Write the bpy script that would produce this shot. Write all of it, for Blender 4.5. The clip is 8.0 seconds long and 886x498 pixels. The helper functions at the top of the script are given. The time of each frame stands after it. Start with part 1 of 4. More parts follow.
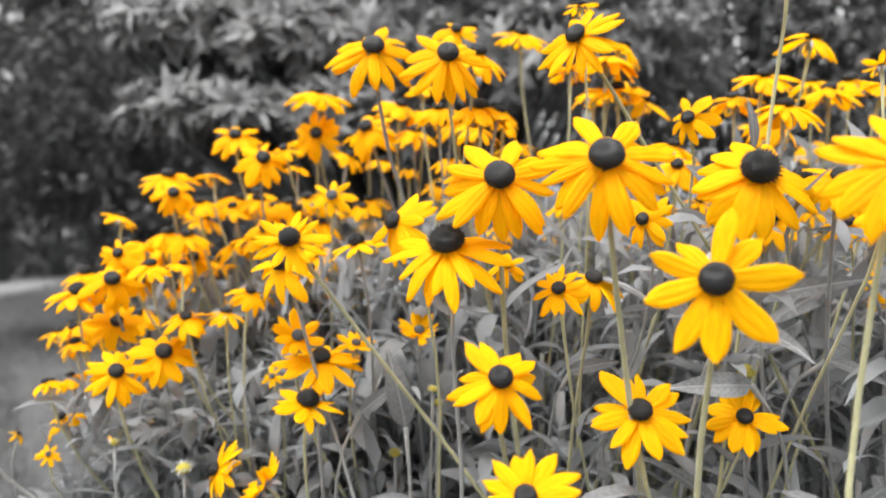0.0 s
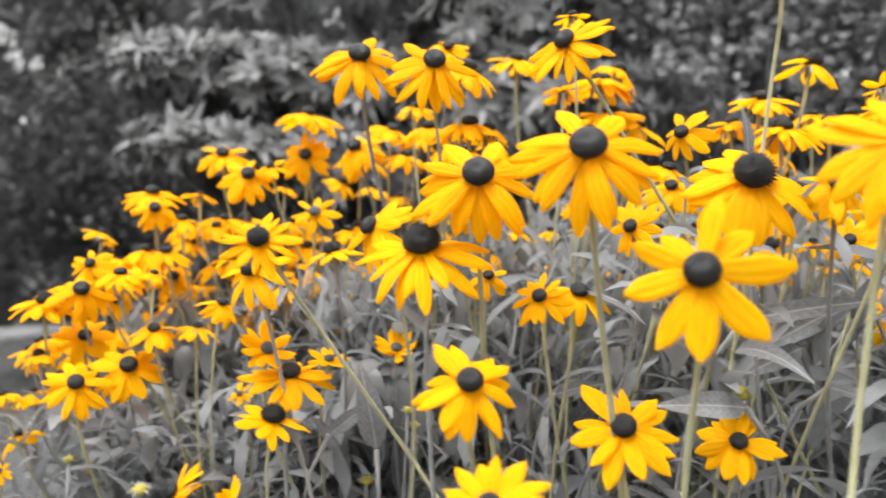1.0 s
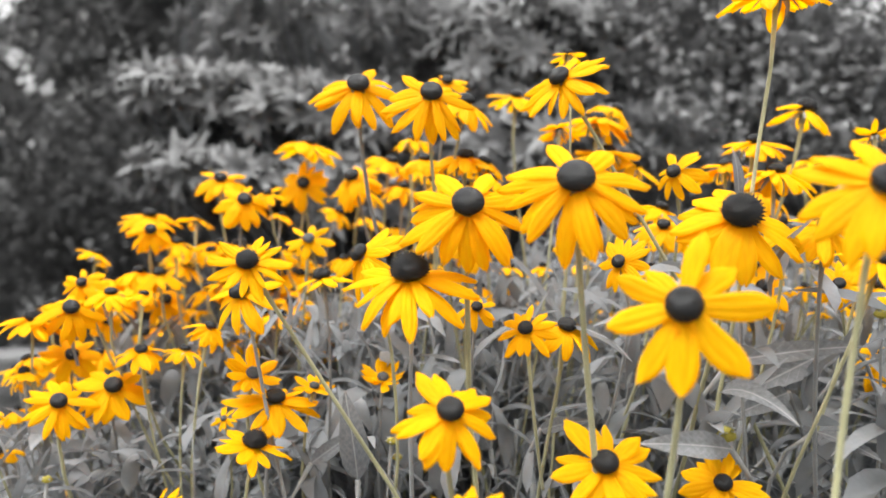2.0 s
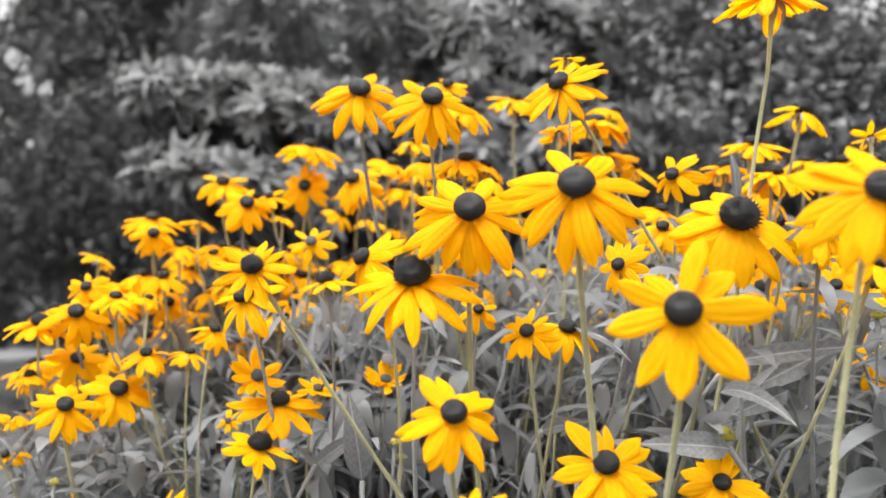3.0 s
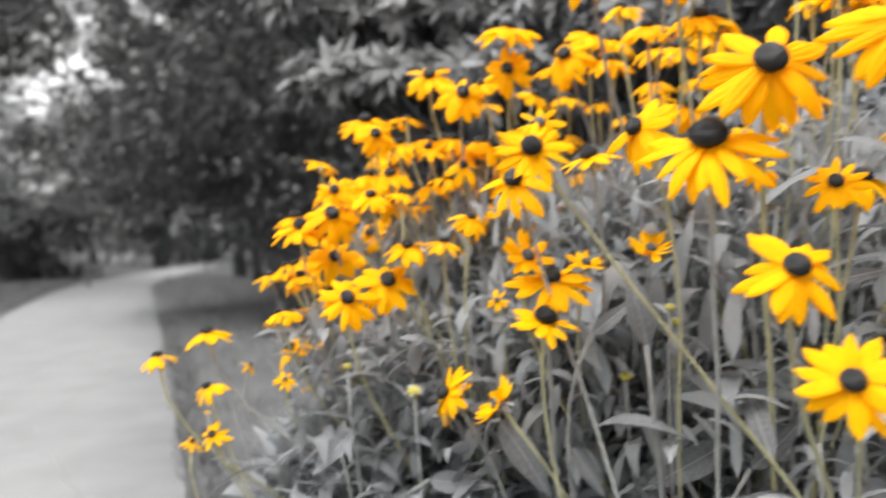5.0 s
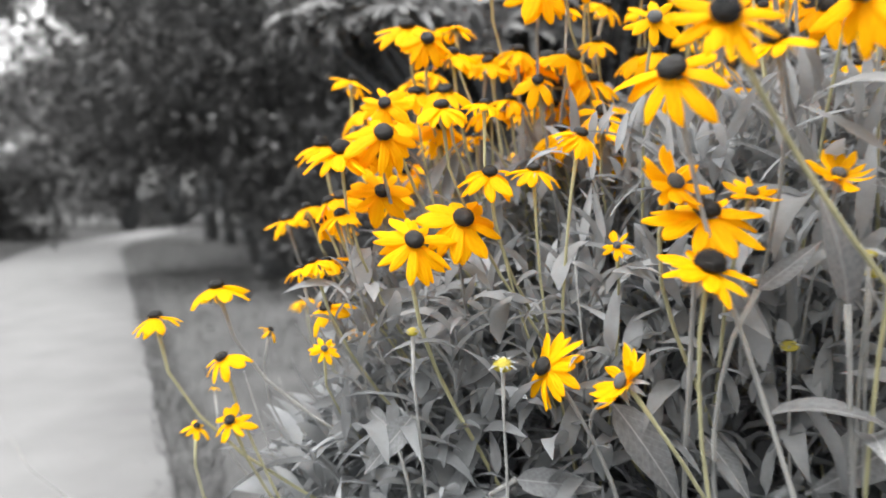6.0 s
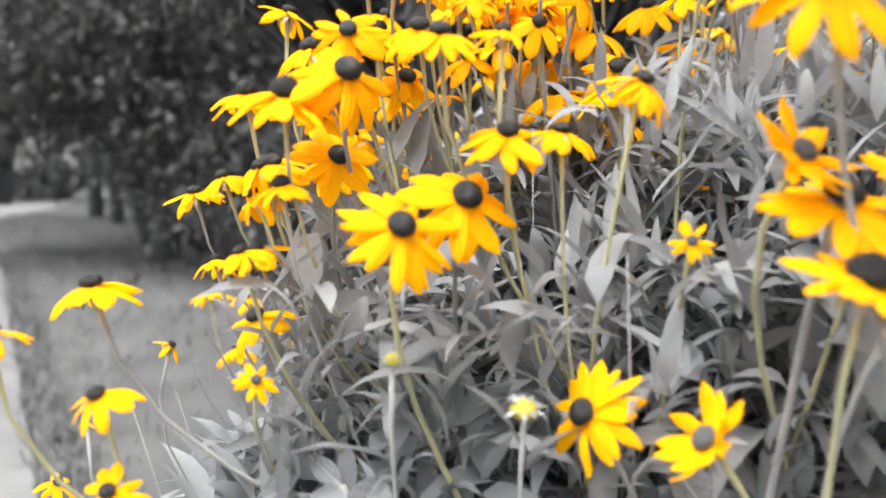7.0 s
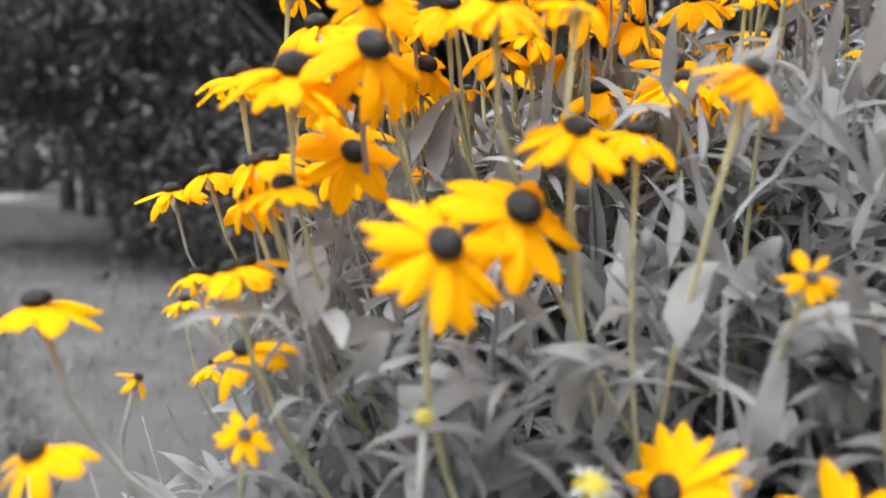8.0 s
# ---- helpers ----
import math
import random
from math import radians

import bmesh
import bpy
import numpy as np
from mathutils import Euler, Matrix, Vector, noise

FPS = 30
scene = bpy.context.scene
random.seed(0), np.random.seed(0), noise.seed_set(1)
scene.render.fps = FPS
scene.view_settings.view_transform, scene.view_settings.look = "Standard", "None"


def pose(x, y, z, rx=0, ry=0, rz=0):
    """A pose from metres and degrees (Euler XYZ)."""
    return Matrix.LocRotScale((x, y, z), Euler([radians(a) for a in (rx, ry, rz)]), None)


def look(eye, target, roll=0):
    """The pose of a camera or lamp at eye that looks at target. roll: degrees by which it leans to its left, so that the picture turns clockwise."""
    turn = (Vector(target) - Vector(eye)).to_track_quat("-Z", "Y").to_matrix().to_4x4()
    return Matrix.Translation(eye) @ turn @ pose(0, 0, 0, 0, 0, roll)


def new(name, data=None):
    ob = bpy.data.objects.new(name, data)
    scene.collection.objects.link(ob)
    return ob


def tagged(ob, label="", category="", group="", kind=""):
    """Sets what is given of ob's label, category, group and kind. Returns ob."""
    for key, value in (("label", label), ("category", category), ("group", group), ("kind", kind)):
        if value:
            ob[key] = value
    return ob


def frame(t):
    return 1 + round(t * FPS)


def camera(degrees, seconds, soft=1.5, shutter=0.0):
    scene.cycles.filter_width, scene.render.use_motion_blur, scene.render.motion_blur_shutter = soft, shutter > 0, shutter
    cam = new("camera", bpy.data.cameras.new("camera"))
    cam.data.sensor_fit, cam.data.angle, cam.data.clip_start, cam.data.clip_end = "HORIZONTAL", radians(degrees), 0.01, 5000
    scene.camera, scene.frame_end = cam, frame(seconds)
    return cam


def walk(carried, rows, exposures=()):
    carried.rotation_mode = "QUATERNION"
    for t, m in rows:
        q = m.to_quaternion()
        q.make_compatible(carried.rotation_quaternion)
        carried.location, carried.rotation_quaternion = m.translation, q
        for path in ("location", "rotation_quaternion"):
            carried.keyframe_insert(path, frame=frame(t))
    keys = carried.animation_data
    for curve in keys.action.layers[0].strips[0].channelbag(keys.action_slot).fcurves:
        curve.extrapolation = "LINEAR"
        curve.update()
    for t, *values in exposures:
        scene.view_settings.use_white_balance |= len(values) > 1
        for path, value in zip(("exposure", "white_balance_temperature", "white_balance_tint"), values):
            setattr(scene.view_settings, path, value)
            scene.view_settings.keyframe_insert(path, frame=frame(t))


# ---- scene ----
cam = camera(61.9, 8.0, soft=1.7, shutter=0.5)
cam.data.dof.use_dof = True
cam.data.dof.focus_distance = 0.56
cam.data.dof.aperture_fstop = 4.4
PATH = [
    (0, (0.015, 0.014, 0.723), (-0.021, 2.013, 0.756), -0.1),
    (0.2, (0.021, 0.021, 0.716), (-0.023, 2.018, 0.813), 0.2),
    (0.5, (0.017, 0.028, 0.715), (-0.060, 2.021, 0.858), 1.2),
    (0.7, (0.018, 0.028, 0.703), (-0.059, 2.018, 0.884), 1.3),
    (1, (0.037, 0.048, 0.684), (-0.017, 2.038, 0.875), 1.6),
    (1.2, (0.046, 0.050, 0.676), (-0.010, 2.034, 0.921), 3.0),
    (1.5, (0.049, 0.049, 0.677), (-0.008, 2.030, 0.952), 3.1),
    (1.7, (0.048, 0.049, 0.678), (-0.013, 2.027, 0.964), 3.6),
    (2.8, (0.044, 0.041, 0.681), (-0.015, 2.019, 0.973), 3.6),
    (3, (0.044, 0.040, 0.682), (-0.014, 2.019, 0.967), 3.3),
    (3.5, (0.044, 0.040, 0.683), (-0.015, 2.019, 0.963), 3.2),
    (3.8, (0.038, 0.039, 0.687), (-0.021, 2.020, 0.955), 2.9),
    (4, (0.019, 0.035, 0.682), (-0.086, 2.019, 0.914), 2.3),
    (4.2, (-0.003, 0.034, 0.684), (-0.119, 2.027, 0.811), 0.3),
    (4.5, (-0.028, 0.028, 0.687), (-0.282, 2.009, 0.795), -1.0),
    (4.7, (-0.049, 0.024, 0.681), (-0.352, 2.000, 0.737), -1.4),
    (5, (-0.079, 0.019, 0.671), (-0.456, 1.983, 0.649), -2.0),
    (5.2, (-0.096, 0.023, 0.664), (-0.535, 1.974, 0.607), -1.4),
    (6.3, (-0.244, 0.253, 0.638), (-0.413, 2.242, 0.514), -1.4),
    (6.5, (-0.260, 0.289, 0.636), (-0.338, 2.283, 0.506), -1.0),
    (7, (-0.284, 0.352, 0.635), (-0.319, 2.345, 0.481), 0.7),
    (7.5, (-0.304, 0.399, 0.634), (-0.293, 2.394, 0.495), 2.2),
    (8, (-0.316, 0.437, 0.636), (-0.287, 2.432, 0.499), 2.8),
]
EXPOSURES = [(0.0, 1.56), (4.2, 1.56), (5.2, 1.56), (6.4, 1.78), (7.0, 1.95), (7.5, 1.80), (8.0, 1.58)]
walk(cam, [(t, look(eye, target, roll)) for t, eye, target, roll in PATH], EXPOSURES)

# ---- sky and sun: a bright overcast afternoon ----
world = bpy.data.worlds.new("overcast_sky")
scene.world = world
world.use_nodes = True
wn = world.node_tree
sky = wn.nodes.new("ShaderNodeTexSky")
sky.sky_type = "NISHITA"
sky.sun_disc = False
sky.sun_elevation = radians(70)
sky.sun_rotation = radians(215)
sky.dust_density = 4.0
grey_sky = wn.nodes.new("ShaderNodeHueSaturation")
grey_sky.inputs["Saturation"].default_value = 0.0
wn.links.new(sky.outputs["Color"], grey_sky.inputs["Color"])
wn.links.new(grey_sky.outputs["Color"], wn.nodes["Background"].inputs["Color"])
wn.nodes["Background"].inputs["Strength"].default_value = 0.15

sun = new("sun", bpy.data.lights.new("sun", "SUN"))
sun.data.energy = 1.5
sun.data.angle = radians(40)
sun.data.color = (1.0, 1.0, 0.99)
sun.matrix_world = look((-1.2, -0.3, 6.0), (0, 1, 0.5))


# ---- materials ----
def shader(name, dark, light, rough=0.6, scale=60.0, detail_scale=400.0, bump=0.15, translucent=0.0, per_piece=0.25, sheen=0.0,
           object_random=True, coords="Object", spec=0.4, midrib=False, stretch=1.0, relief=0.002):
    """A mottled surface between two colours, with fine grain and relief; translucent lets light through thin leaves."""
    m = bpy.data.materials.new(name)
    m.use_nodes = True
    nt = m.node_tree
    n, l = nt.nodes, nt.links
    b = n["Principled BSDF"]
    b.inputs["Roughness"].default_value = rough
    b.inputs["Specular IOR Level"].default_value = spec
    if sheen:
        b.inputs["Sheen Weight"].default_value = sheen
    tc = n.new("ShaderNodeTexCoord")
    big, fine = n.new("ShaderNodeTexNoise"), n.new("ShaderNodeTexNoise")
    big.inputs["Scale"].default_value, big.inputs["Detail"].default_value = scale, 5.0
    fine.inputs["Scale"].default_value, fine.inputs["Detail"].default_value = detail_scale, 3.0
    long = n.new("ShaderNodeMapping")
    long.inputs["Scale"].default_value = (1.0, stretch, 1.0)
    l.new(tc.outputs[coords], long.inputs["Vector"])
    for t in (big, fine):
        l.new(long.outputs["Vector"], t.inputs["Vector"])
    mixf = n.new("ShaderNodeMath")
    mixf.operation = "MULTIPLY_ADD"
    mixf.inputs[1].default_value = 0.35
    l.new(fine.outputs["Fac"], mixf.inputs[0])
    wide = n.new("ShaderNodeMapRange")
    wide.inputs["From Min"].default_value, wide.inputs["From Max"].default_value = 0.3, 0.7
    wide.inputs["To Min"].default_value, wide.inputs["To Max"].default_value = -0.1, 0.75
    l.new(big.outputs["Fac"], wide.inputs["Value"])
    l.new(wide.outputs["Result"], mixf.inputs[2])
    ramp = n.new("ShaderNodeMix")
    ramp.data_type = "RGBA"
    ramp.inputs["A"].default_value, ramp.inputs["B"].default_value = (*dark, 1), (*light, 1)
    l.new(mixf.outputs[0], ramp.inputs["Factor"])
    hue = n.new("ShaderNodeHueSaturation")
    colour = ramp.outputs["Result"]
    if midrib:
        # a pale midrib along the leaf, and faint ribs beside it
        xyz, off, rib = n.new("ShaderNodeSeparateXYZ"), n.new("ShaderNodeMath"), n.new("ShaderNodeMapRange")
        l.new(tc.outputs["Object"], xyz.inputs[0])
        off.operation = "ABSOLUTE"
        l.new(xyz.outputs["Y"], off.inputs[0])
        rib.inputs["From Min"].default_value, rib.inputs["From Max"].default_value = 0.003, 0.009
        rib.inputs["To Min"].default_value, rib.inputs["To Max"].default_value = 0.5, 0.0
        l.new(off.outputs[0], rib.inputs["Value"])
        pale = n.new("ShaderNodeMix")
        pale.data_type = "RGBA"
        pale.inputs["B"].default_value = (0.55, 0.55, 0.55, 1)
        slant, waves, vein, both = (n.new("ShaderNodeMath") for _ in range(4))
        slant.operation, slant.inputs[1].default_value = "MULTIPLY_ADD", -1.6
        l.new(off.outputs[0], slant.inputs[0])
        l.new(xyz.outputs["X"], slant.inputs[2])
        waves.operation, waves.inputs[1].default_value = "PINGPONG", 0.045
        l.new(slant.outputs[0], waves.inputs[0])
        vein.operation, vein.inputs[1].default_value = "LESS_THAN", 0.004
        l.new(waves.outputs[0], vein.inputs[0])
        both.operation, both.inputs[1].default_value = "MULTIPLY_ADD", 0.16
        l.new(vein.outputs[0], both.inputs[0])
        l.new(rib.outputs["Result"], both.inputs[2])
        l.new(both.outputs[0], pale.inputs["Factor"])
        l.new(colour, pale.inputs["A"])
        colour = pale.outputs["Result"]
    l.new(colour, hue.inputs["Color"])
    rnd = n.new("ShaderNodeMapRange")
    rnd.inputs["To Min"].default_value, rnd.inputs["To Max"].default_value = 1 - per_piece, 1 + per_piece
    if object_random:
        l.new(n.new("ShaderNodeObjectInfo").outputs["Random"], rnd.inputs["Value"])
    else:
        l.new(n.new("ShaderNodeNewGeometry").outputs["Random Per Island"], rnd.inputs["Value"])
    l.new(rnd.outputs["Result"], hue.inputs["Value"])
    l.new(hue.outputs["Color"], b.inputs["Base Color"])
    bp = n.new("ShaderNodeBump")
    bp.inputs["Strength"].default_value, bp.inputs["Distance"].default_value = bump, relief
    l.new(fine.outputs["Fac"], bp.inputs["Height"])
    l.new(bp.outputs["Normal"], b.inputs["Normal"])
    if translucent:
        tr, add = n.new("ShaderNodeBsdfTranslucent"), n.new("ShaderNodeMixShader")
        l.new(hue.outputs["Color"], tr.inputs["Color"])
        add.inputs[0].default_value = translucent
        l.new(b.outputs["BSDF"], add.inputs[1])
        l.new(tr.outputs["BSDF"], add.inputs[2])
        l.new(add.outputs["Shader"], n["Material Output"].inputs["Surface"])
    return m


def g(v):
    return (v * 0.96, v, v * 1.035)


def n3(v):
    return (v, v, v)


PETAL = shader("petal_yellow", (0.92, 0.405, 0.001), (0.965, 0.54, 0.002), rough=0.6, scale=3, detail_scale=9, bump=0.5, stretch=7.0, relief=0.0012,
               translucent=0.5, per_piece=0.06, spec=0.08)
DISC = shader("disc_black", n3(0.002), n3(0.009), rough=0.27, scale=5, detail_scale=16, bump=0.35, per_piece=0.2, spec=0.32, relief=0.02)
DISC_YOUNG = shader("disc_young", g(0.03), g(0.12), rough=0.6, scale=220, detail_scale=900, bump=0.5, per_piece=0.2)
BUD = shader("bud_core", (0.25, 0.22, 0.03), (0.5, 0.42, 0.05), rough=0.6, scale=200, detail_scale=800, bump=0.4)
STEM = shader("stem_hairy", g(0.14), (0.27, 0.27, 0.255), rough=0.7, scale=40, detail_scale=700, bump=0.5, per_piece=0.2, sheen=0.3)
STEM_GREEN = shader("stem_olive", (0.21, 0.205, 0.11), (0.35, 0.34, 0.19), rough=0.7, scale=40, detail_scale=700, bump=0.5, per_piece=0.2, sheen=0.3)
LEAF = shader("leaf_grey", g(0.15), g(0.255), rough=0.68, scale=25, detail_scale=320, bump=0.35, translucent=0.32, per_piece=0.25, midrib=True)
LEAF_LOW = shader("undergrowth_leaf", g(0.19), g(0.30), rough=0.7, scale=25, detail_scale=320, bump=0.35, translucent=0.46,
                  per_piece=0.25, object_random=False)
SEPAL = shader("sepal", g(0.16), g(0.30), rough=0.7, scale=60, detail_scale=500, bump=0.3, per_piece=0.2)
BUSH = shader("bush_leaf", n3(0.115), n3(0.20), rough=0.6, scale=12, detail_scale=180, bump=0.2, translucent=0.2, per_piece=0.25,
              object_random=False, spec=0.5)
BUSH_ROUND = shader("round_bush_leaf", n3(0.08), n3(0.15), rough=0.6, scale=12, detail_scale=180, bump=0.2, translucent=0.2,
                    per_piece=0.25, object_random=False)
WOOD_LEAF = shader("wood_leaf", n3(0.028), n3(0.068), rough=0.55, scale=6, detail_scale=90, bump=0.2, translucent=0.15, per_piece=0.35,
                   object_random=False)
BARK = shader("bark", g(0.04), g(0.11), rough=0.9, scale=14, detail_scale=120, bump=0.8, per_piece=0.2)
CONCRETE = shader("path_concrete", n3(0.115), n3(0.165), rough=0.85, scale=3.5, detail_scale=150, bump=0.4, per_piece=0.0)
SOIL = shader("soil_and_turf", n3(0.043), n3(0.088), rough=0.95, scale=2.5, detail_scale=60, bump=0.7, per_piece=0.0)
MULCH = shader("bed_soil", n3(0.05), n3(0.12), rough=0.95, scale=25, detail_scale=160, bump=0.9, per_piece=0.0)
# dark ground colour that stands in for the trees' shade on the lawn
SHADED_TURF = shader("turf_in_tree_shade", n3(0.022), n3(0.055), rough=0.95, scale=6, detail_scale=45, bump=0.9, per_piece=0.0)
GRASS = shader("grass_blade", n3(0.06), n3(0.12), rough=0.7, scale=8, detail_scale=200, bump=0.1, translucent=0.1, per_piece=0.4,
               object_random=False)
POST = shader("post_wood", n3(0.06), n3(0.12), rough=0.85, scale=30, detail_scale=200, bump=0.5)


# ---- building blocks ----
def mesh_of(name, verts, faces, material, smooth=True):
    me = bpy.data.meshes.new(name)
    me.from_pydata([tuple(v) for v in verts], [], [tuple(f) for f in faces])
    me.materials.append(material)
    if smooth:
        me.polygons.foreach_set("use_smooth", [True] * len(me.polygons))
    me.update()
    return me


def part(name, me, parent, m=None, label=""):
    ob = new(name, me)
    ob.parent = parent
    if m is not None:
        ob.matrix_basis = m
    if label:
        ob["label"] = label
    return ob


def grid_faces(nu, nv, start=0):
    return [(start + a * nv + b, start + (a + 1) * nv + b, start + (a + 1) * nv + b + 1, start + a * nv + b + 1)
            for a in range(nu - 1) for b in range(nv - 1)]


def petal_mesh(droop, width, rng):
    """A ray floret of radius 1, lying along +x, bending down by droop degrees, with two grooves and a notched tip."""
    nu, nv, verts = 10, 9, []
    bend = rng.uniform(0.75, 1.25)
    side, twist = rng.uniform(-0.12, 0.12), rng.uniform(-1, 1)
    x, z = 0.17, 0.0
    for a in range(nu):
        u = a / (nu - 1)
        if a:
            ang = radians(droop * (0.35 + 0.95 * bend * u))
            x, z = x + math.cos(ang) * 0.83 / (nu - 1), z - math.sin(ang) * 0.83 / (nu - 1)
        w = width * (0.45 + 0.55 * math.sin(math.pi * (0.08 + 0.72 * u))) * math.sqrt(1 - (max(0, u - 0.56) / 0.455) ** 2)
        for b in range(nv):
            v = b / (nv - 1) * 2 - 1
            groove = 0.022 * math.cos(v * 3 * math.pi) * math.sin(math.pi * (0.1 + 0.85 * u)) + 0.012 * twist * u * v
            cup = -0.03 * v * v * (0.4 + u) + 0.01 * math.sin(7 * u + 9 * side * 10)
            notch = (0.022 * math.cos(v * 2 * math.pi) + 0.02 * twist * v) * max(0.0, u - 0.8) * 5
            verts.append((x - notch, v * w + side * u * u, z + cup + groove))
    return verts, grid_faces(nu, nv)


def leaf_shape(length, width, curl, fold, rng, nu=8, nv=5, tip=1.3, wave=0.0):
    """A pointed leaf along +x, folded along its midrib and curling down."""
    verts, x, z = [], 0.0, 0.0
    ph = rng.uniform(0, 6.28)
    for a in range(nu):
        u = a / (nu - 1)
        if a:
            ang = radians(curl * (u - 0.25))
            x, z = x + math.cos(ang) * length / (nu - 1), z - math.sin(ang) * length / (nu - 1)
        w = width * 0.5 * (math.sin(math.pi * u ** 0.75) ** 0.85 if 0 < u < 1 else 0) * (1 - 0.25 * u * tip) + 0.012 * width
        for b in range(nv):
            v = b / (nv - 1) * 2 - 1
            up = fold * abs(v) * w + wave * width * math.sin(9 * u + ph + 2 * v) * abs(v)
            verts.append((x, v * w, z + up))
    return verts, grid_faces(nu, nv)


def tube(points, radii, sides=7):
    verts, faces = [], []
    pts = [Vector(p) for p in points]
    for i, p in enumerate(pts):
        d = (pts[min(i + 1, len(pts) - 1)] - pts[max(i - 1, 0)]).normalized()
        a = d.cross(Vector((0.31, 0.95, 0.07))).normalized()
        b = d.cross(a)
        for k in range(sides):
            t = 2 * math.pi * k / sides
            verts.append(p + (a * math.cos(t) + b * math.sin(t)) * radii[i])
    for i in range(len(pts) - 1):
        for k in range(sides):
            k2 = (k + 1) % sides
            faces.append((i * sides + k, i * sides + k2, (i + 1) * sides + k2, (i + 1) * sides + k))
    faces.append(tuple(range(sides))[::-1])
    faces.append(tuple((len(pts) - 1) * sides + k for k in range(sides)))
    return verts, faces


def bezier(a, b, c, d, n):
    out = []
    for i in range(n):
        t = i / (n - 1)
        out.append(a * (1 - t) ** 3 + b * 3 * t * (1 - t) ** 2 + c * 3 * t * t * (1 - t) + d * t ** 3)
    return out


def many(base_shapes, poses, pick):
    """Joins copies of small shapes into one vertex and face list."""
    vs, fs, at = [], [], 0
    arrays = [(np.array(v, float), np.array(f, int)) for v, f in base_shapes]
    for m, k in zip(poses, pick):
        v, f = arrays[k]
        m = np.array(m)
        vs.append(v @ m[:3, :3].T + m[:3, 3])
        fs.append(f + at)
        at += len(v)
    return np.concatenate(vs), np.concatenate(fs)


def turned(axis, spin=0.0):
    """A turn that takes +z to the axis."""
    return Vector(axis).to_track_quat("Z", "Y").to_matrix().to_4x4() @ Matrix.Rotation(spin, 4, "Z")


def path_edge(y):
    """x of the path's edge beside the flower bed."""
    return 0.02 - 0.635 * y


def bed_edge(y):
    """x where the planting begins: along the path, then off it, where lawn runs in behind the flowers."""
    return max(path_edge(y) + 0.03, -0.49 + 0.12 * max(0.0, y - 1.0))


# ---- ground, path and lawn ----
def ground_sheet():
    bm = bmesh.new()
    n = 60
    rows = []
    for i in range(n + 1):
        row = []
        for j in range(n + 1):
            # close rings near the camera, wide ones towards the horizon
            a, b = (i / n * 2 - 1), (j / n * 2 - 1)
            x, y = 900 * a * abs(a) ** 3.2 + 2 * a, 900 * b * abs(b) ** 3.2 + 2 * b
            z = -0.02 + 0.012 * noise.noise(Vector((x * 1.3, y * 1.3, 0)))
            row.append(bm.verts.new((x, y, z)))
        rows.append(row)
    for i in range(n):
        for j in range(n):
            bm.faces.new((rows[i][j], rows[i + 1][j], rows[i + 1][j + 1], rows[i][j + 1]))
    me = bpy.data.meshes.new("ground")
    bm.to_mesh(me)
    bm.free()
    me.materials.append(SOIL)
    tagged(new("ground", me), "grey trodden turf and soil reaching to the woods", "ground", kind="structure")


ground_sheet()


def curve_points(keys, n):
    out = []
    for i in range(len(keys) - 1):
        p0, p1 = Vector(keys[max(i - 1, 0)]), Vector(keys[i])
        p2, p3 = Vector(keys[i + 1]), Vector(keys[min(i + 2, len(keys) - 1)])
        for k in range(n):
            t = k / n
            out.append(0.5 * (2 * p1 + (p2 - p0) * t + (2 * p0 - 5 * p1 + 4 * p2 - p3) * t * t + (3 * p1 - p0 - 3 * p2 + p3) * t ** 3))
    out.append(Vector(keys[-1]))
    return out


def footpath():
    """A light concrete path, a slab with rounded edges, that runs along the bed and bends away to the right far off."""
    edge = curve_points([(3.20, -5.0), (1.29, -2.0), (0.02, 0.0), (-1.25, 2.0), (-3.70, 5.84), (-8.25, 12.95), (-10.5, 17.6), (-12.9, 23.5),
                         (-15.6, 30.5), (-18.0, 42.0), (-16.0, 58.0)], 8)
    verts, faces = [], []
    prof = [(0.0, -0.05), (0.0, 0.004), (0.015, 0.014), (0.4, 0.02), (0.9, 0.022), (1.3, 0.02), (1.585, 0.014), (1.6, 0.004), (1.6, -0.05)]
    for i, p in enumerate(edge):
        d = (edge[min(i + 1, len(edge) - 1)] - edge[max(i - 1, 0)]).normalized()
        left = Vector((-d.y, d.x))
        wob = 0.015 * noise.noise(Vector((p.x * 3, p.y * 3, 1)))
        for s, h in prof:
            q = p + left * (s + (wob if s < 0.1 or s > 1.5 else 0))
            verts.append((q.x, q.y, h))
    k = len(prof)
    for i in range(len(edge) - 1):
        for j in range(k - 1):
            faces.append((i * k + j, (i + 1) * k + j, (i + 1) * k + j + 1, i * k + j + 1))
    tagged(new("path", mesh_of("path", verts, faces, CONCRETE)), "pale grey concrete footpath curving away beside the flower bed", "path",
           kind="structure")


footpath()


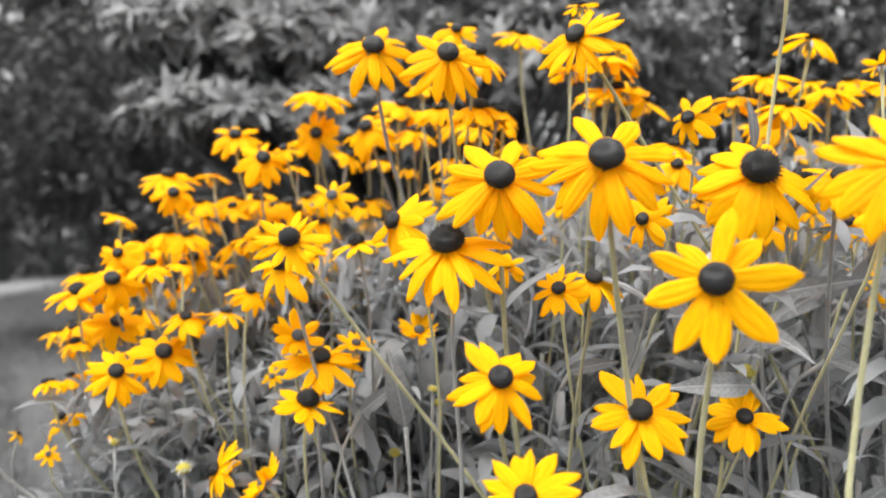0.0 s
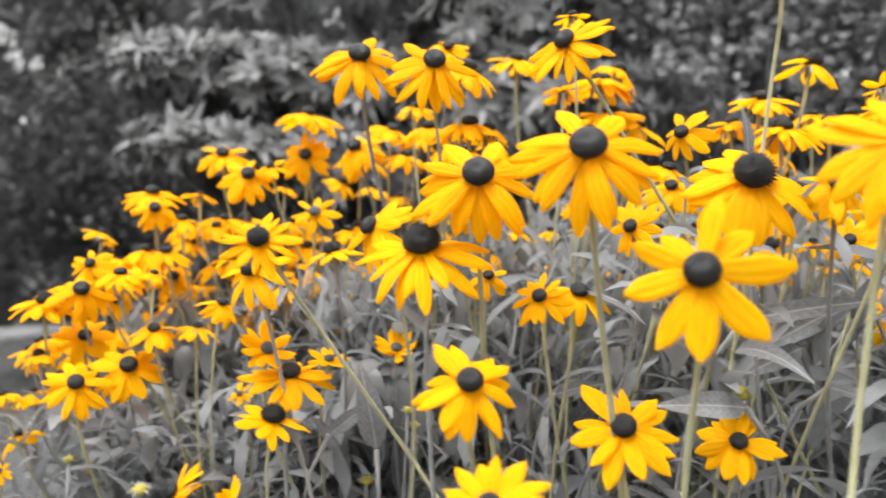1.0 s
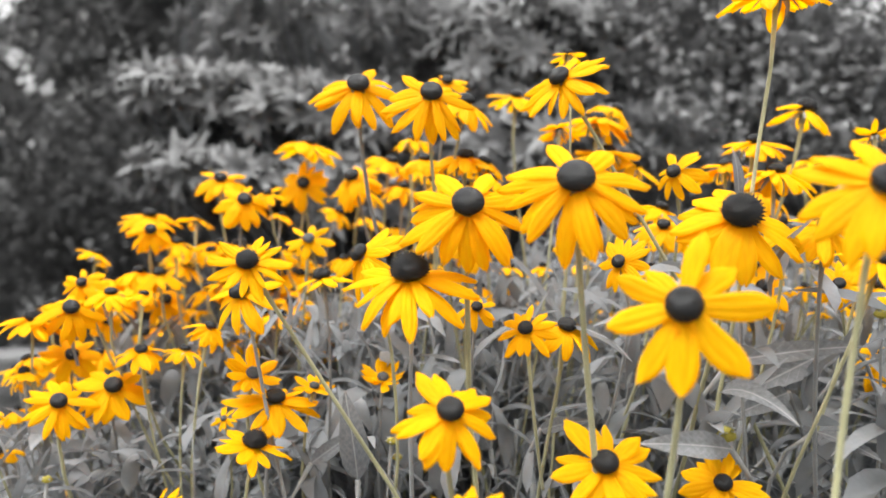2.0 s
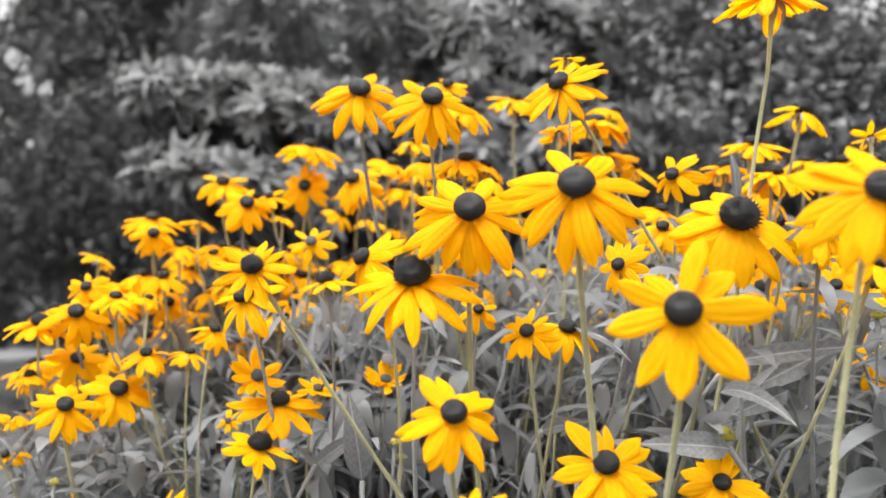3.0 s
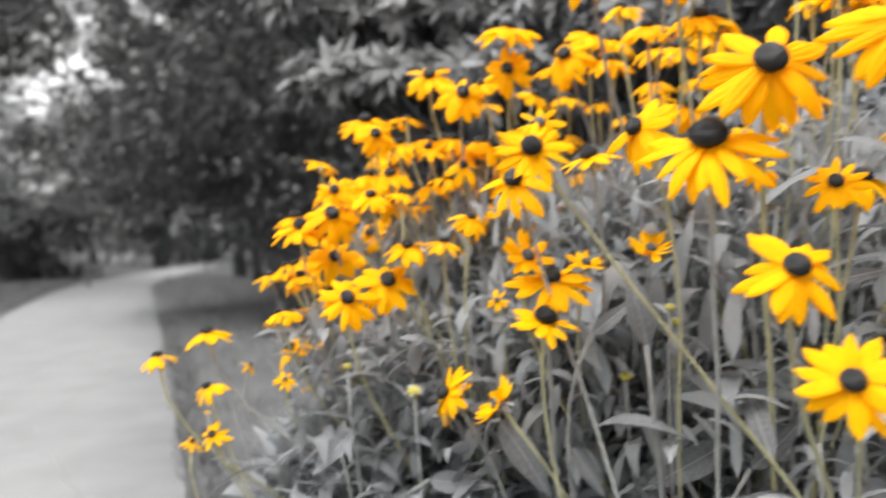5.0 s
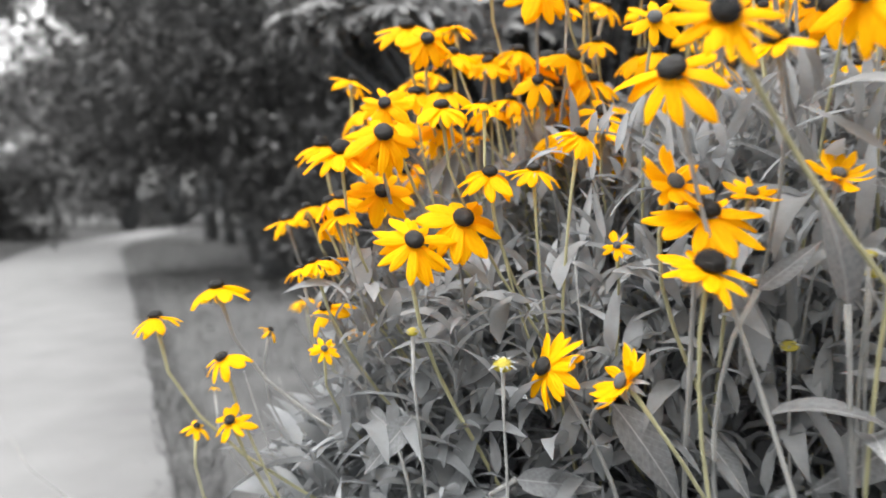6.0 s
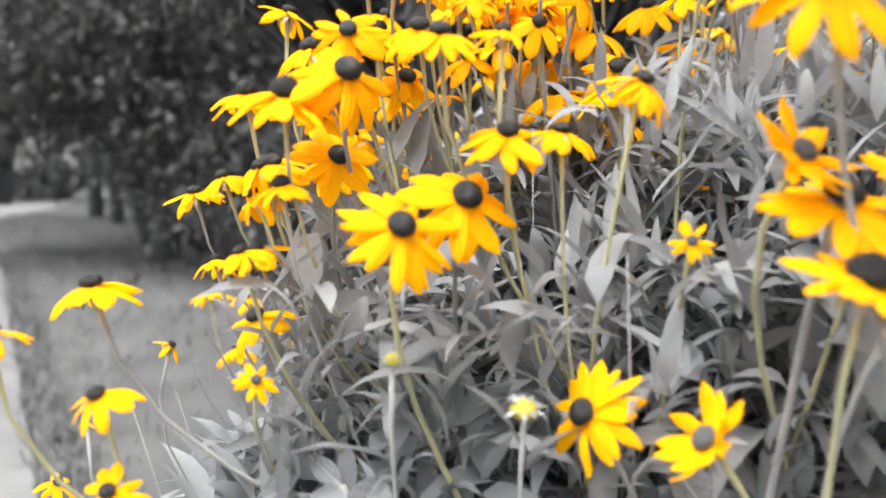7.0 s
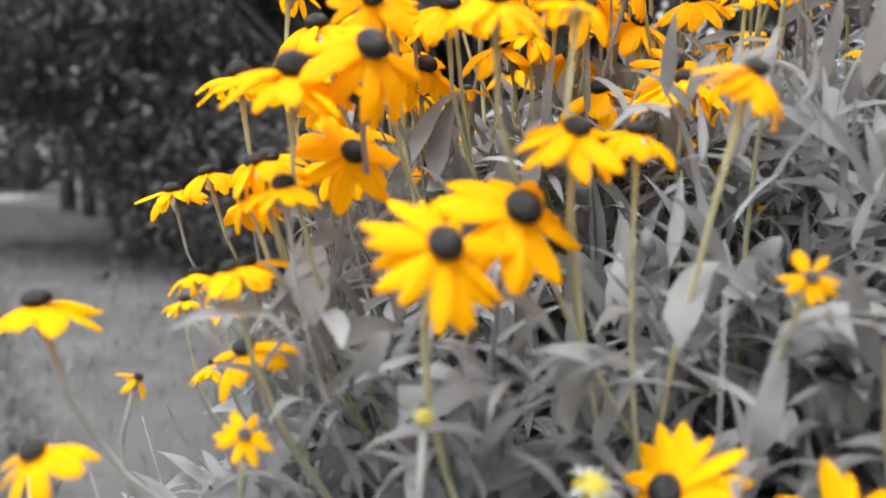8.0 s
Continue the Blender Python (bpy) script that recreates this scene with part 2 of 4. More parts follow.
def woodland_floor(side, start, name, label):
    """The trees' shade on the turf, put in as a dark sheet, which begins a little off the path's edge."""
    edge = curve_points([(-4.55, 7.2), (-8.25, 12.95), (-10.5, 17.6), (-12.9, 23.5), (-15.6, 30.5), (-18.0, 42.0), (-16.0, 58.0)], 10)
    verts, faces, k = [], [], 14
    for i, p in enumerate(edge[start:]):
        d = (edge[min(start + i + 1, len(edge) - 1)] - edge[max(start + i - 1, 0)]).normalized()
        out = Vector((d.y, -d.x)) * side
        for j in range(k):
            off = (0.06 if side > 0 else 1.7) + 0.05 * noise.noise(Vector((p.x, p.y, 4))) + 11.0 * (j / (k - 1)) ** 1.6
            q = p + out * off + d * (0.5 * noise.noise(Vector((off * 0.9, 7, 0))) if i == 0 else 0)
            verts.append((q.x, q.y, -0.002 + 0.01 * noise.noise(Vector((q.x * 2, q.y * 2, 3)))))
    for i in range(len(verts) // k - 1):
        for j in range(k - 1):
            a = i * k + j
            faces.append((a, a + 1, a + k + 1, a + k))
    tagged(new(name, mesh_of(name, verts, faces, SHADED_TURF)), label, "ground", kind="structure")


woodland_floor(1, 0, "woodland_floor", "turf darkened for tree shade beside the path")
woodland_floor(-1, 3, "woodland_floor", "turf darkened for tree shade across the path")


def bed_soil():
    """The low mound of dark soil under the flowers."""
    verts, faces, n, m = [], [], 40, 30
    for i in range(n):
        y = -0.3 + 2.5 * i / (n - 1)
        for j in range(m):
            s = j / (m - 1)
            x = bed_edge(y) + 0.1 + 2.2 * s
            rise = 0.05 * min(1, s * 12, (1 - s) * 8, i / 4, (n - 1 - i) / 4)
            verts.append((x, y, -0.012 + rise + 0.012 * noise.noise(Vector((x * 9, y * 9, 2)))))
    for i in range(n - 1):
        for j in range(m - 1):
            faces.append((i * m + j, i * m + j + 1, (i + 1) * m + j + 1, (i + 1) * m + j))
    tagged(new("bed_soil", mesh_of("bed_soil", verts, faces, MULCH)), "dark crumbly soil of the flower bed", "soil", kind="structure")


bed_soil()


def lawn():
    """Mown grass on both sides of the path, as blades."""
    rng = random.Random(7)
    blades = [leaf_shape(0.05, 0.004, c, 0.3, rng, nu=3, nv=2) for c in (20, 50, 80)]
    poses, pick = [], []
    while len(poses) < 26000:
        y = rng.uniform(0.9, 9.0) if rng.random() < 0.8 else rng.uniform(9.0, 16.0)
        e = path_edge(y)
        x = e + rng.uniform(0.03, 3.2) if rng.random() < 0.65 else e - 1.75 - rng.uniform(0, 3.0)
        if y > 7:
            x = rng.uniform(-12, -1.0)
            if abs(x - path_edge(y) + 0.9) < 1.1:
                continue
        s = rng.uniform(0.7, 1.4) * (1 + 0.12 * y)
        poses.append(pose(x, y, -0.02, 0, -rng.uniform(35, 85), rng.uniform(0, 360)) @ Matrix.Scale(s, 4))
        pick.append(rng.randrange(3))
    for _ in range(5000):
        y = rng.uniform(0.1, 7.0)
        x = path_edge(y) + rng.uniform(-0.03, 0.14)
        poses.append(pose(x, y, -0.015, 0, -rng.uniform(25, 85), rng.uniform(0, 360)) @ Matrix.Scale(rng.uniform(0.8, 1.9), 4))
        pick.append(rng.randrange(3))
    v, f = many(blades, poses, pick)
    tagged(new("lawn_grass", mesh_of("lawn_grass", v, f, GRASS)), "short grey lawn grass beside the path", "grass", kind="stuff")


lawn()


# ---- shrubs and woods behind the bed ----
def whorls(rng, centres, leaf_len, per, tilt):
    """Poses of leaves set in rosettes round shoot tips, as a rhododendron bears them."""
    poses = []
    for c, out in centres:
        m = Matrix.Translation(c) @ turned(out, rng.uniform(0, 6.28))
        size = leaf_len * rng.uniform(0.75, 1.2)
        for i in range(per):
            poses.append(m @ pose(0, 0, 0, 0, 0, 360 * i / per + rng.uniform(-15, 15))
                         @ pose(0, 0, 0, 0, -rng.uniform(*tilt), 0) @ Matrix.Scale(size * rng.uniform(0.75, 1.15), 4))
    return poses


def shell_points(rng, centre, radii, n, inner=0.72, low=-0.6):
    """Points near the skin of a lumpy ellipsoid, with their outward ways."""
    out = []
    while len(out) < n:
        d = Vector((rng.gauss(0, 1), rng.gauss(0, 1), rng.gauss(0, 1))).normalized()
        if d.z < low:
            continue
        lump = 1 + 0.28 * noise.noise(d * 2.3 + Vector(centre)) + 0.12 * noise.noise(d * 6)
        r = rng.uniform(inner, 1.0) * lump
        out.append((Vector(centre) + Vector((d.x * radii[0], d.y * radii[1], d.z * radii[2])) * r,
                    (d + Vector((0, 0, 0.55)) + Vector((rng.gauss(0, 0.25), rng.gauss(0, 0.25), rng.gauss(0, 0.25)))).normalized()))
    return out


def branches(rng, root, tips, thing, thick=0.02):
    inv = thing.matrix_basis.inverted()
    for tip in tips:
        a, d = Vector(root), Vector(tip)
        mid = a.lerp(d, 0.45) + Vector((rng.gauss(0, 0.08), rng.gauss(0, 0.08), 0.15))
        pts = bezier(a, a.lerp(mid, 0.7), mid, d, 8)
        v, f = tube([inv @ p for p in pts], [thick * (1 - 0.11 * i) for i in range(8)], 5)
        part("branch", mesh_of("branch", v, f, BARK), thing)


def shrub(name, root, lobes, leaf, material, label, category, whorl=True, seed=1):
    """A shrub: lobes of (centre, radii, number of shoots), bearing leaves."""
    rng = random.Random(seed)
    thing = new(name)
    thing.matrix_basis = Matrix.Translation(root)
    tips, poses = [], []
    for centre, radii, n in lobes:
        pts = shell_points(rng, centre, radii, n)
        tips += [p for p, _ in pts[:: max(1, n // 16)]]
        if whorl:
            poses += whorls(rng, pts, leaf["len"], leaf["per"], (5, 50))
        else:
            for p, o in pts:
                for k in range(leaf["per"]):
                    q = p + Vector((rng.gauss(0, 1), rng.gauss(0, 1), rng.gauss(0, 1))) * leaf["spread"]
                    poses.append(Matrix.Translation(q) @ turned(o, rng.uniform(0, 6.28)) @ pose(0, 0, 0, rng.gauss(0, 25), rng.gauss(10, 30), 0)
                                 @ Matrix.Scale(leaf["len"] * rng.uniform(0.6, 1.25), 4))
    shapes = [leaf_shape(1.0, leaf["wide"] * k, c, 0.3, rng, nu=5, nv=3) for k, c in ((1, 40), (0.85, 70), (1.1, 15))]
    v, f = many(shapes, poses, [rng.randrange(3) for _ in poses])
    part("crown", mesh_of("crown", v - np.array(root), f, material), thing)["kind"] = "stuff"
    branches(rng, root, tips, thing)
    tagged(thing, label, category)
    return thing


# the camera's eye, from which the shrub lobes are scaled to fit its view
EYE_POINT = Vector((0.04, 0.04, 0.68))


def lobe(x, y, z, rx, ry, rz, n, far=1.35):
    """A lobe of a shrub, set further out along its line from the camera's eye and enlarged by the factor far, to fit
    the view.
    """
    return tuple(EYE_POINT + (Vector((x, y, z)) - EYE_POINT) * far), (rx * far, ry * far, rz * far), n


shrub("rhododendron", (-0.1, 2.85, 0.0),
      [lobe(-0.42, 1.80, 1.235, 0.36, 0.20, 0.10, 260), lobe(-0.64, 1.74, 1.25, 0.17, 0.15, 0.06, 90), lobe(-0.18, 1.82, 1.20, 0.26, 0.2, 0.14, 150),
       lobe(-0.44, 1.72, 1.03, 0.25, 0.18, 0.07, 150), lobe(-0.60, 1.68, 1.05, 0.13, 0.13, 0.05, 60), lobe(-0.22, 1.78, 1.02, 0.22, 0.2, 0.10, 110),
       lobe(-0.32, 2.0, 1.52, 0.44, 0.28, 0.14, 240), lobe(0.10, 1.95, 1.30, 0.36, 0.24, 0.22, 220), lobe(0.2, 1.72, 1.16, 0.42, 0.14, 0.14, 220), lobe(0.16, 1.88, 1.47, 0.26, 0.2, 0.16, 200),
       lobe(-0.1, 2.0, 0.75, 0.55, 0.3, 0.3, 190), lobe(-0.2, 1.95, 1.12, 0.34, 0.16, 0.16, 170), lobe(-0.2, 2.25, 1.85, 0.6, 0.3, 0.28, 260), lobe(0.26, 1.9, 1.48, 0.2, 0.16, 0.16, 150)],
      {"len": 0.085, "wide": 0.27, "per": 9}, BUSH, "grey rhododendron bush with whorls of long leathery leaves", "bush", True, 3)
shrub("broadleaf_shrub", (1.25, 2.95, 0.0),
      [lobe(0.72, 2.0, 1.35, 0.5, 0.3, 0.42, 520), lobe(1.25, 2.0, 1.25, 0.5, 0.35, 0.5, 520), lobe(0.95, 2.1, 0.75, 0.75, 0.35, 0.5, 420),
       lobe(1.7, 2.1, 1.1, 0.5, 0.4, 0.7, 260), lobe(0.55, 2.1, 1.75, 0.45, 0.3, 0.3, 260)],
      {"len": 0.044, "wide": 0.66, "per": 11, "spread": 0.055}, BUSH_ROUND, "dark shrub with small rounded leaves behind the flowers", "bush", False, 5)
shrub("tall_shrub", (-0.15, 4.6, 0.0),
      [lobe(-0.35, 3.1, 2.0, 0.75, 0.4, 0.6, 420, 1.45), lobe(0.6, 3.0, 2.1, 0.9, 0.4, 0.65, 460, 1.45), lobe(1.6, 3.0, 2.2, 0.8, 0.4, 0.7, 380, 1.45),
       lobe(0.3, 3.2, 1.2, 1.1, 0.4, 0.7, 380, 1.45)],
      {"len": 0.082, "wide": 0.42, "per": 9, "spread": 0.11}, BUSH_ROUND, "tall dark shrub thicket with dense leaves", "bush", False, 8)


def tree(name, root, height, spread, crown_from, leaves, leaf_len, label, seed, trunk=0.12, clump=10, material=None):
    """A broadleaf tree: tapered trunk, limbs, and a crown of many small leaves in uneven clumps."""
    rng = random.Random(seed)
    thing = new(name)
    thing.matrix_basis = Matrix.Translation(root)
    pts = [Vector((0.06 * height * noise.noise(Vector((seed, i * 0.4, 0))), 0.06 * height * noise.noise(Vector((seed + 9, i * 0.4, 0))), height * 0.9 * i / 9))
           for i in range(10)]
    part("trunk", mesh_of("trunk", *tube(pts, [trunk * (1.15 - 0.1 * i) for i in range(10)], 9), BARK), thing)
    poses = []
    for k in range(16):
        u = rng.uniform(crown_from, 0.95)
        a = pts[min(9, int(u * 9))]
        ang, far = rng.uniform(0, 6.28), spread * rng.uniform(0.55, 1.05) * (1 - 0.5 * max(0, u - 0.5))
        tip = a + Vector((math.cos(ang) * far, math.sin(ang) * far, rng.uniform(0.02, 0.16) * height))
        v, f = tube(bezier(a, a.lerp(tip, 0.3), a.lerp(tip, 0.7) + Vector((0, 0, 0.05 * height)), tip, 6), [trunk * 0.4 * (1 - 0.15 * i) for i in range(6)], 5)
        part("limb", mesh_of("limb", v, f, BARK), thing)
        for _ in range(leaves // 16 // clump):
            t = rng.uniform(0.25, 1.1)
            c = a.lerp(tip, t) + Vector((rng.gauss(0, 1), rng.gauss(0, 1), rng.gauss(0, 0.7))) * spread * 0.17
            for _ in range(clump):
                q = c + Vector((rng.gauss(0, 1), rng.gauss(0, 1), rng.gauss(0, 0.8))) * spread * 0.05
                poses.append(Matrix.Translation(q) @ pose(0, 0, 0, rng.gauss(0, 35), rng.gauss(15, 35), rng.uniform(0, 360))
                             @ Matrix.Scale(leaf_len * rng.uniform(0.6, 1.3), 4))
    shapes = [leaf_shape(1.0, 0.5 * k, c, 0.3, rng, nu=4, nv=3) for k, c in ((1, 40), (0.8, 70))]
    v, f = many(shapes, poses, [rng.randrange(2) for _ in poses])
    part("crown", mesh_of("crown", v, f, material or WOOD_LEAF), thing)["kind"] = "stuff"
    tagged(thing, label, "tree")
    return thing


WOODS = "dark broadleaf tree with dense drooping foliage at the wood's edge"
tree("tree", (-2.9, 7.0, 0), 6.3, 1.9, 0.22, 17000, 0.095, WOODS, 21)
tree("tree", (-1.6, 6.7, 0), 6.0, 1.8, 0.1, 15000, 0.095, WOODS, 22)
tree("tree", (-3.7, 8.7, 0), 7.2, 1.9, 0.08, 14000, 0.11, WOODS, 23, 0.15)
tree("tree", (-4.0, 10.3, 0), 9.6, 1.6, 0.24, 13000, 0.10, WOODS, 35, 0.12)
tree("tree", (-6.3, 13.4, 0), 12.5, 1.7, 0.26, 9000, 0.10, WOODS, 40, 0.1)
tree("tree", (0.3, 7.2, 0), 6.9, 2.2, 0.15, 12000, 0.11, WOODS, 24)
tree("tree", (2.8, 6.9, 0), 7.2, 2.2, 0.1, 12000, 0.11, WOODS, 25)
tree("tree", (5.0, 6.2, 0), 7.2, 2.3, 0.1, 10000, 0.12, WOODS, 26)
tree("tree", (-7.9, 15.9, 0), 13.5, 1.8, 0.24, 13000, 0.13, WOODS, 39, 0.14)
tree("tree", (-4.3, 10.6, 0), 8.5, 2.6, 0.4, 9000, 0.16, WOODS, 27, 0.2)
tree("tree", (-5.3, 16.5, 0), 8.5, 3.0, 0.1, 8000, 0.22, WOODS, 28, 0.2)
tree("tree", (-15.5, 17.5, 0), 3.4, 2.6, 0.08, 8000, 0.22, WOODS, 29, 0.2)
tree("tree", (-13.0, 12.5, 0), 9.0, 3.2, 0.55, 9000, 0.2, WOODS, 34, 0.2)
tree("tree", (-8.9, 9.6, 0), 9.5, 3.0, 0.46, 5000, 0.12, WOODS, 46, 0.14)
tree("tree", (-21, 22, 0), 8.0, 4.0, 0.08, 8000, 0.30, WOODS, 30, 0.25)
tree("tree", (-3.2, 12.8, 0), 9.0, 3.0, 0.05, 9000, 0.18, WOODS, 38, 0.2)
tree("tree", (-25, 40, 0), 11, 5.0, 0.05, 7000, 0.40, WOODS, 31, 0.3)
tree("tree", (-19.5, 36, 0), 18, 6.0, 0.05, 9000, 0.5, WOODS, 36, 0.35)
tree("tree", (-10.3, 28, 0), 14, 4.0, 0.05, 8000, 0.4, WOODS, 37, 0.3)
tree("tree", (-16.8, 27, 0), 17, 2.2, 0.12, 10000, 0.32, WOODS, 47, 0.25)
tree("tree", (-33, 45, 0), 13, 5.5, 0.05, 7000, 0.40, WOODS, 32, 0.3)
tree("tree", (-14, 52, 0), 10, 5.5, 0.05, 7000, 0.40, WOODS, 33, 0.3)


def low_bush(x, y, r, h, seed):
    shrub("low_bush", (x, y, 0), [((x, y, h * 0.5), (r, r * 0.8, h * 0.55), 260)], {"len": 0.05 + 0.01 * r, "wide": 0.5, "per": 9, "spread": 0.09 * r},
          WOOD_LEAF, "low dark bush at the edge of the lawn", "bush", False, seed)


low_bush(-2.2, 6.3, 0.8, 1.4, 41)
low_bush(-2.7, 7.3, 0.9, 2.0, 42)
low_bush(-1.4, 5.6, 0.8, 1.2, 43)
low_bush(-0.6, 5.2, 0.8, 1.3, 44)
low_bush(-3.3, 9.0, 0.9, 2.4, 45)


def post(x, y, h):
    """A thin square wooden post with a slanted, worn top."""
    thing = new("post")
    thing.matrix_basis = Matrix.Translation((x, y, 0))
    bm = bmesh.new()
    bmesh.ops.create_cube(bm, size=1.0)
    for v in bm.verts:
        v.co = Vector((v.co.x * 0.055, v.co.y * 0.055, (v.co.z + 0.5) * h + (0.02 * v.co.x if v.co.z > 0 else 0)))
    bmesh.ops.bevel(bm, geom=bm.edges[:], offset=0.006, segments=2, affect="EDGES")
    me = bpy.data.meshes.new("shaft")
    bm.to_mesh(me)
    bm.free()
    me.materials.append(POST)
    part("shaft", me, thing)
    tagged(thing, "thin weathered grey wooden post on the lawn", "post")


post(-9.4, 12.6, 0.8)


# ---- shared pieces of the flowers ----
RNG = random.Random(11)
DROOPS = (-35, -15, 8, 20, 32, 44, 56)
PETALS = {d: [mesh_of("petal", *petal_mesh(d, w, RNG), PETAL) for w in (0.115, 0.13, 0.14, 0.155)] for d in DROOPS}


def dome(height, spikes, spike, material, name, lump=0.03):
    """A flower's centre, radius 1: a dome packed with pointed florets in spirals."""
    bm = bmesh.new()
    bmesh.ops.create_icosphere(bm, subdivisions=3, radius=1.0)
    for v in bm.verts:
        k = 1 + lump * noise.noise(v.co * 4)
        v.co = Vector((v.co.x * k, v.co.y * k, v.co.z * height * k if v.co.z > 0 else v.co.z * 0.5))
    verts = [tuple(v.co) for v in bm.verts]
    faces = [tuple(x.index for x in f.verts) for f in bm.faces]
    bm.free()
    for i in range(spikes):
        c = 1 - (i + 0.5) / spikes * 1.12
        r, t = math.sqrt(max(0, 1 - c * c)), i * 2.39996
        p = Vector((r * math.cos(t), r * math.sin(t), c * (height if c > 0 else 0.5)))
        if c > 0.86 and spike < 0.08:
            continue
        out = Vector((p.x, p.y, p.z / height ** 2)).normalized()
        a = out.orthogonal().normalized()
        b = out.cross(a)
        w, long = 0.065, spike * RNG.uniform(0.6, 1.3)
        at = len(verts)
        lean = Vector((RNG.uniform(-1, 1), RNG.uniform(-1, 1), 0.6)) * spike * 0.35
        for k in range(4):
            q = p + (a * math.cos(k * 1.5708) + b * math.sin(k * 1.5708)) * w - out * 0.03
            verts.append(tuple(q))
        verts.append(tuple(p + out * long + lean))
        faces += [(at + k, at + (k + 1) % 4, at + 4) for k in range(4)]
    return mesh_of(name, verts, faces, material)


DOME = dome(0.74, 300, 0.05, DISC, "disc")
SHAGGY = dome(0.95, 200, 0.19, DISC, "disc", 0.12)
YOUNG = dome(0.6, 200, 0.09, DISC_YOUNG, "disc")
BUD_CORE = dome(0.8, 120, 0.16, BUD, "disc")
SEPALS = [mesh_of("sepal", *leaf_shape(0.62, 0.17, c, 0.25, RNG, nu=5, nv=3), SEPAL) for c in (70, 110)]
LEAVES = [mesh_of("leaf", *leaf_shape(1.0, w, c, f, RNG, nu=9, nv=7, wave=0.04), LEAF)
          for w, c, f in ((0.17, 60, 0.4), (0.22, 35, 0.3), (0.27, 90, 0.35), (0.13, 20, 0.45), (0.30, 55, 0.28))]


def add_stem(thing, top, axis, base, radius, material, bow, rng, swing=(0, 0)):
    """A curved stem as one tube, from the ground to the flower's back; returns points along it."""
    a, d = Vector(base), Vector(top)
    h = (d - a).length
    b = a + Vector((bow[0], bow[1], 0.45 * h))
    c = d - Vector(axis) * min(0.10, 0.25 * h) - Vector((-swing[0], -swing[1], 0.12 * h))
    pts = bezier(a, b, c, d, 14)
    pts = [p + Vector((noise.noise(p * 9), noise.noise(p * 9 + Vector((5, 0, 0))), 0)) * 0.004 * (0 < i < 13) for i, p in enumerate(pts)]
    radii = [radius * (1.25 - 0.35 * i / 13) for i in range(14)]
    radii[-1] *= 1.6
    inv = thing.matrix_basis.inverted()
    v, f = tube([inv @ p for p in pts], radii, 7)
    return pts, part("stem", mesh_of("stem", v, f, material), thing)


def add_leaf(thing, stem, at, toward, length, lift, k, spin=0.0, name="leaf"):
    """A leaf at a world point, pointing along toward (degrees round z) and raised by lift degrees."""
    m = thing.matrix_basis.inverted() @ Matrix.Translation(at) @ pose(0, 0, 0, 0, 0, toward) @ pose(0, 0, 0, 0, -lift, 0) @ pose(0, 0, 0, spin)
    return part(name, LEAVES[k], stem, m @ Matrix.Scale(length, 4))


COUNT = [0]


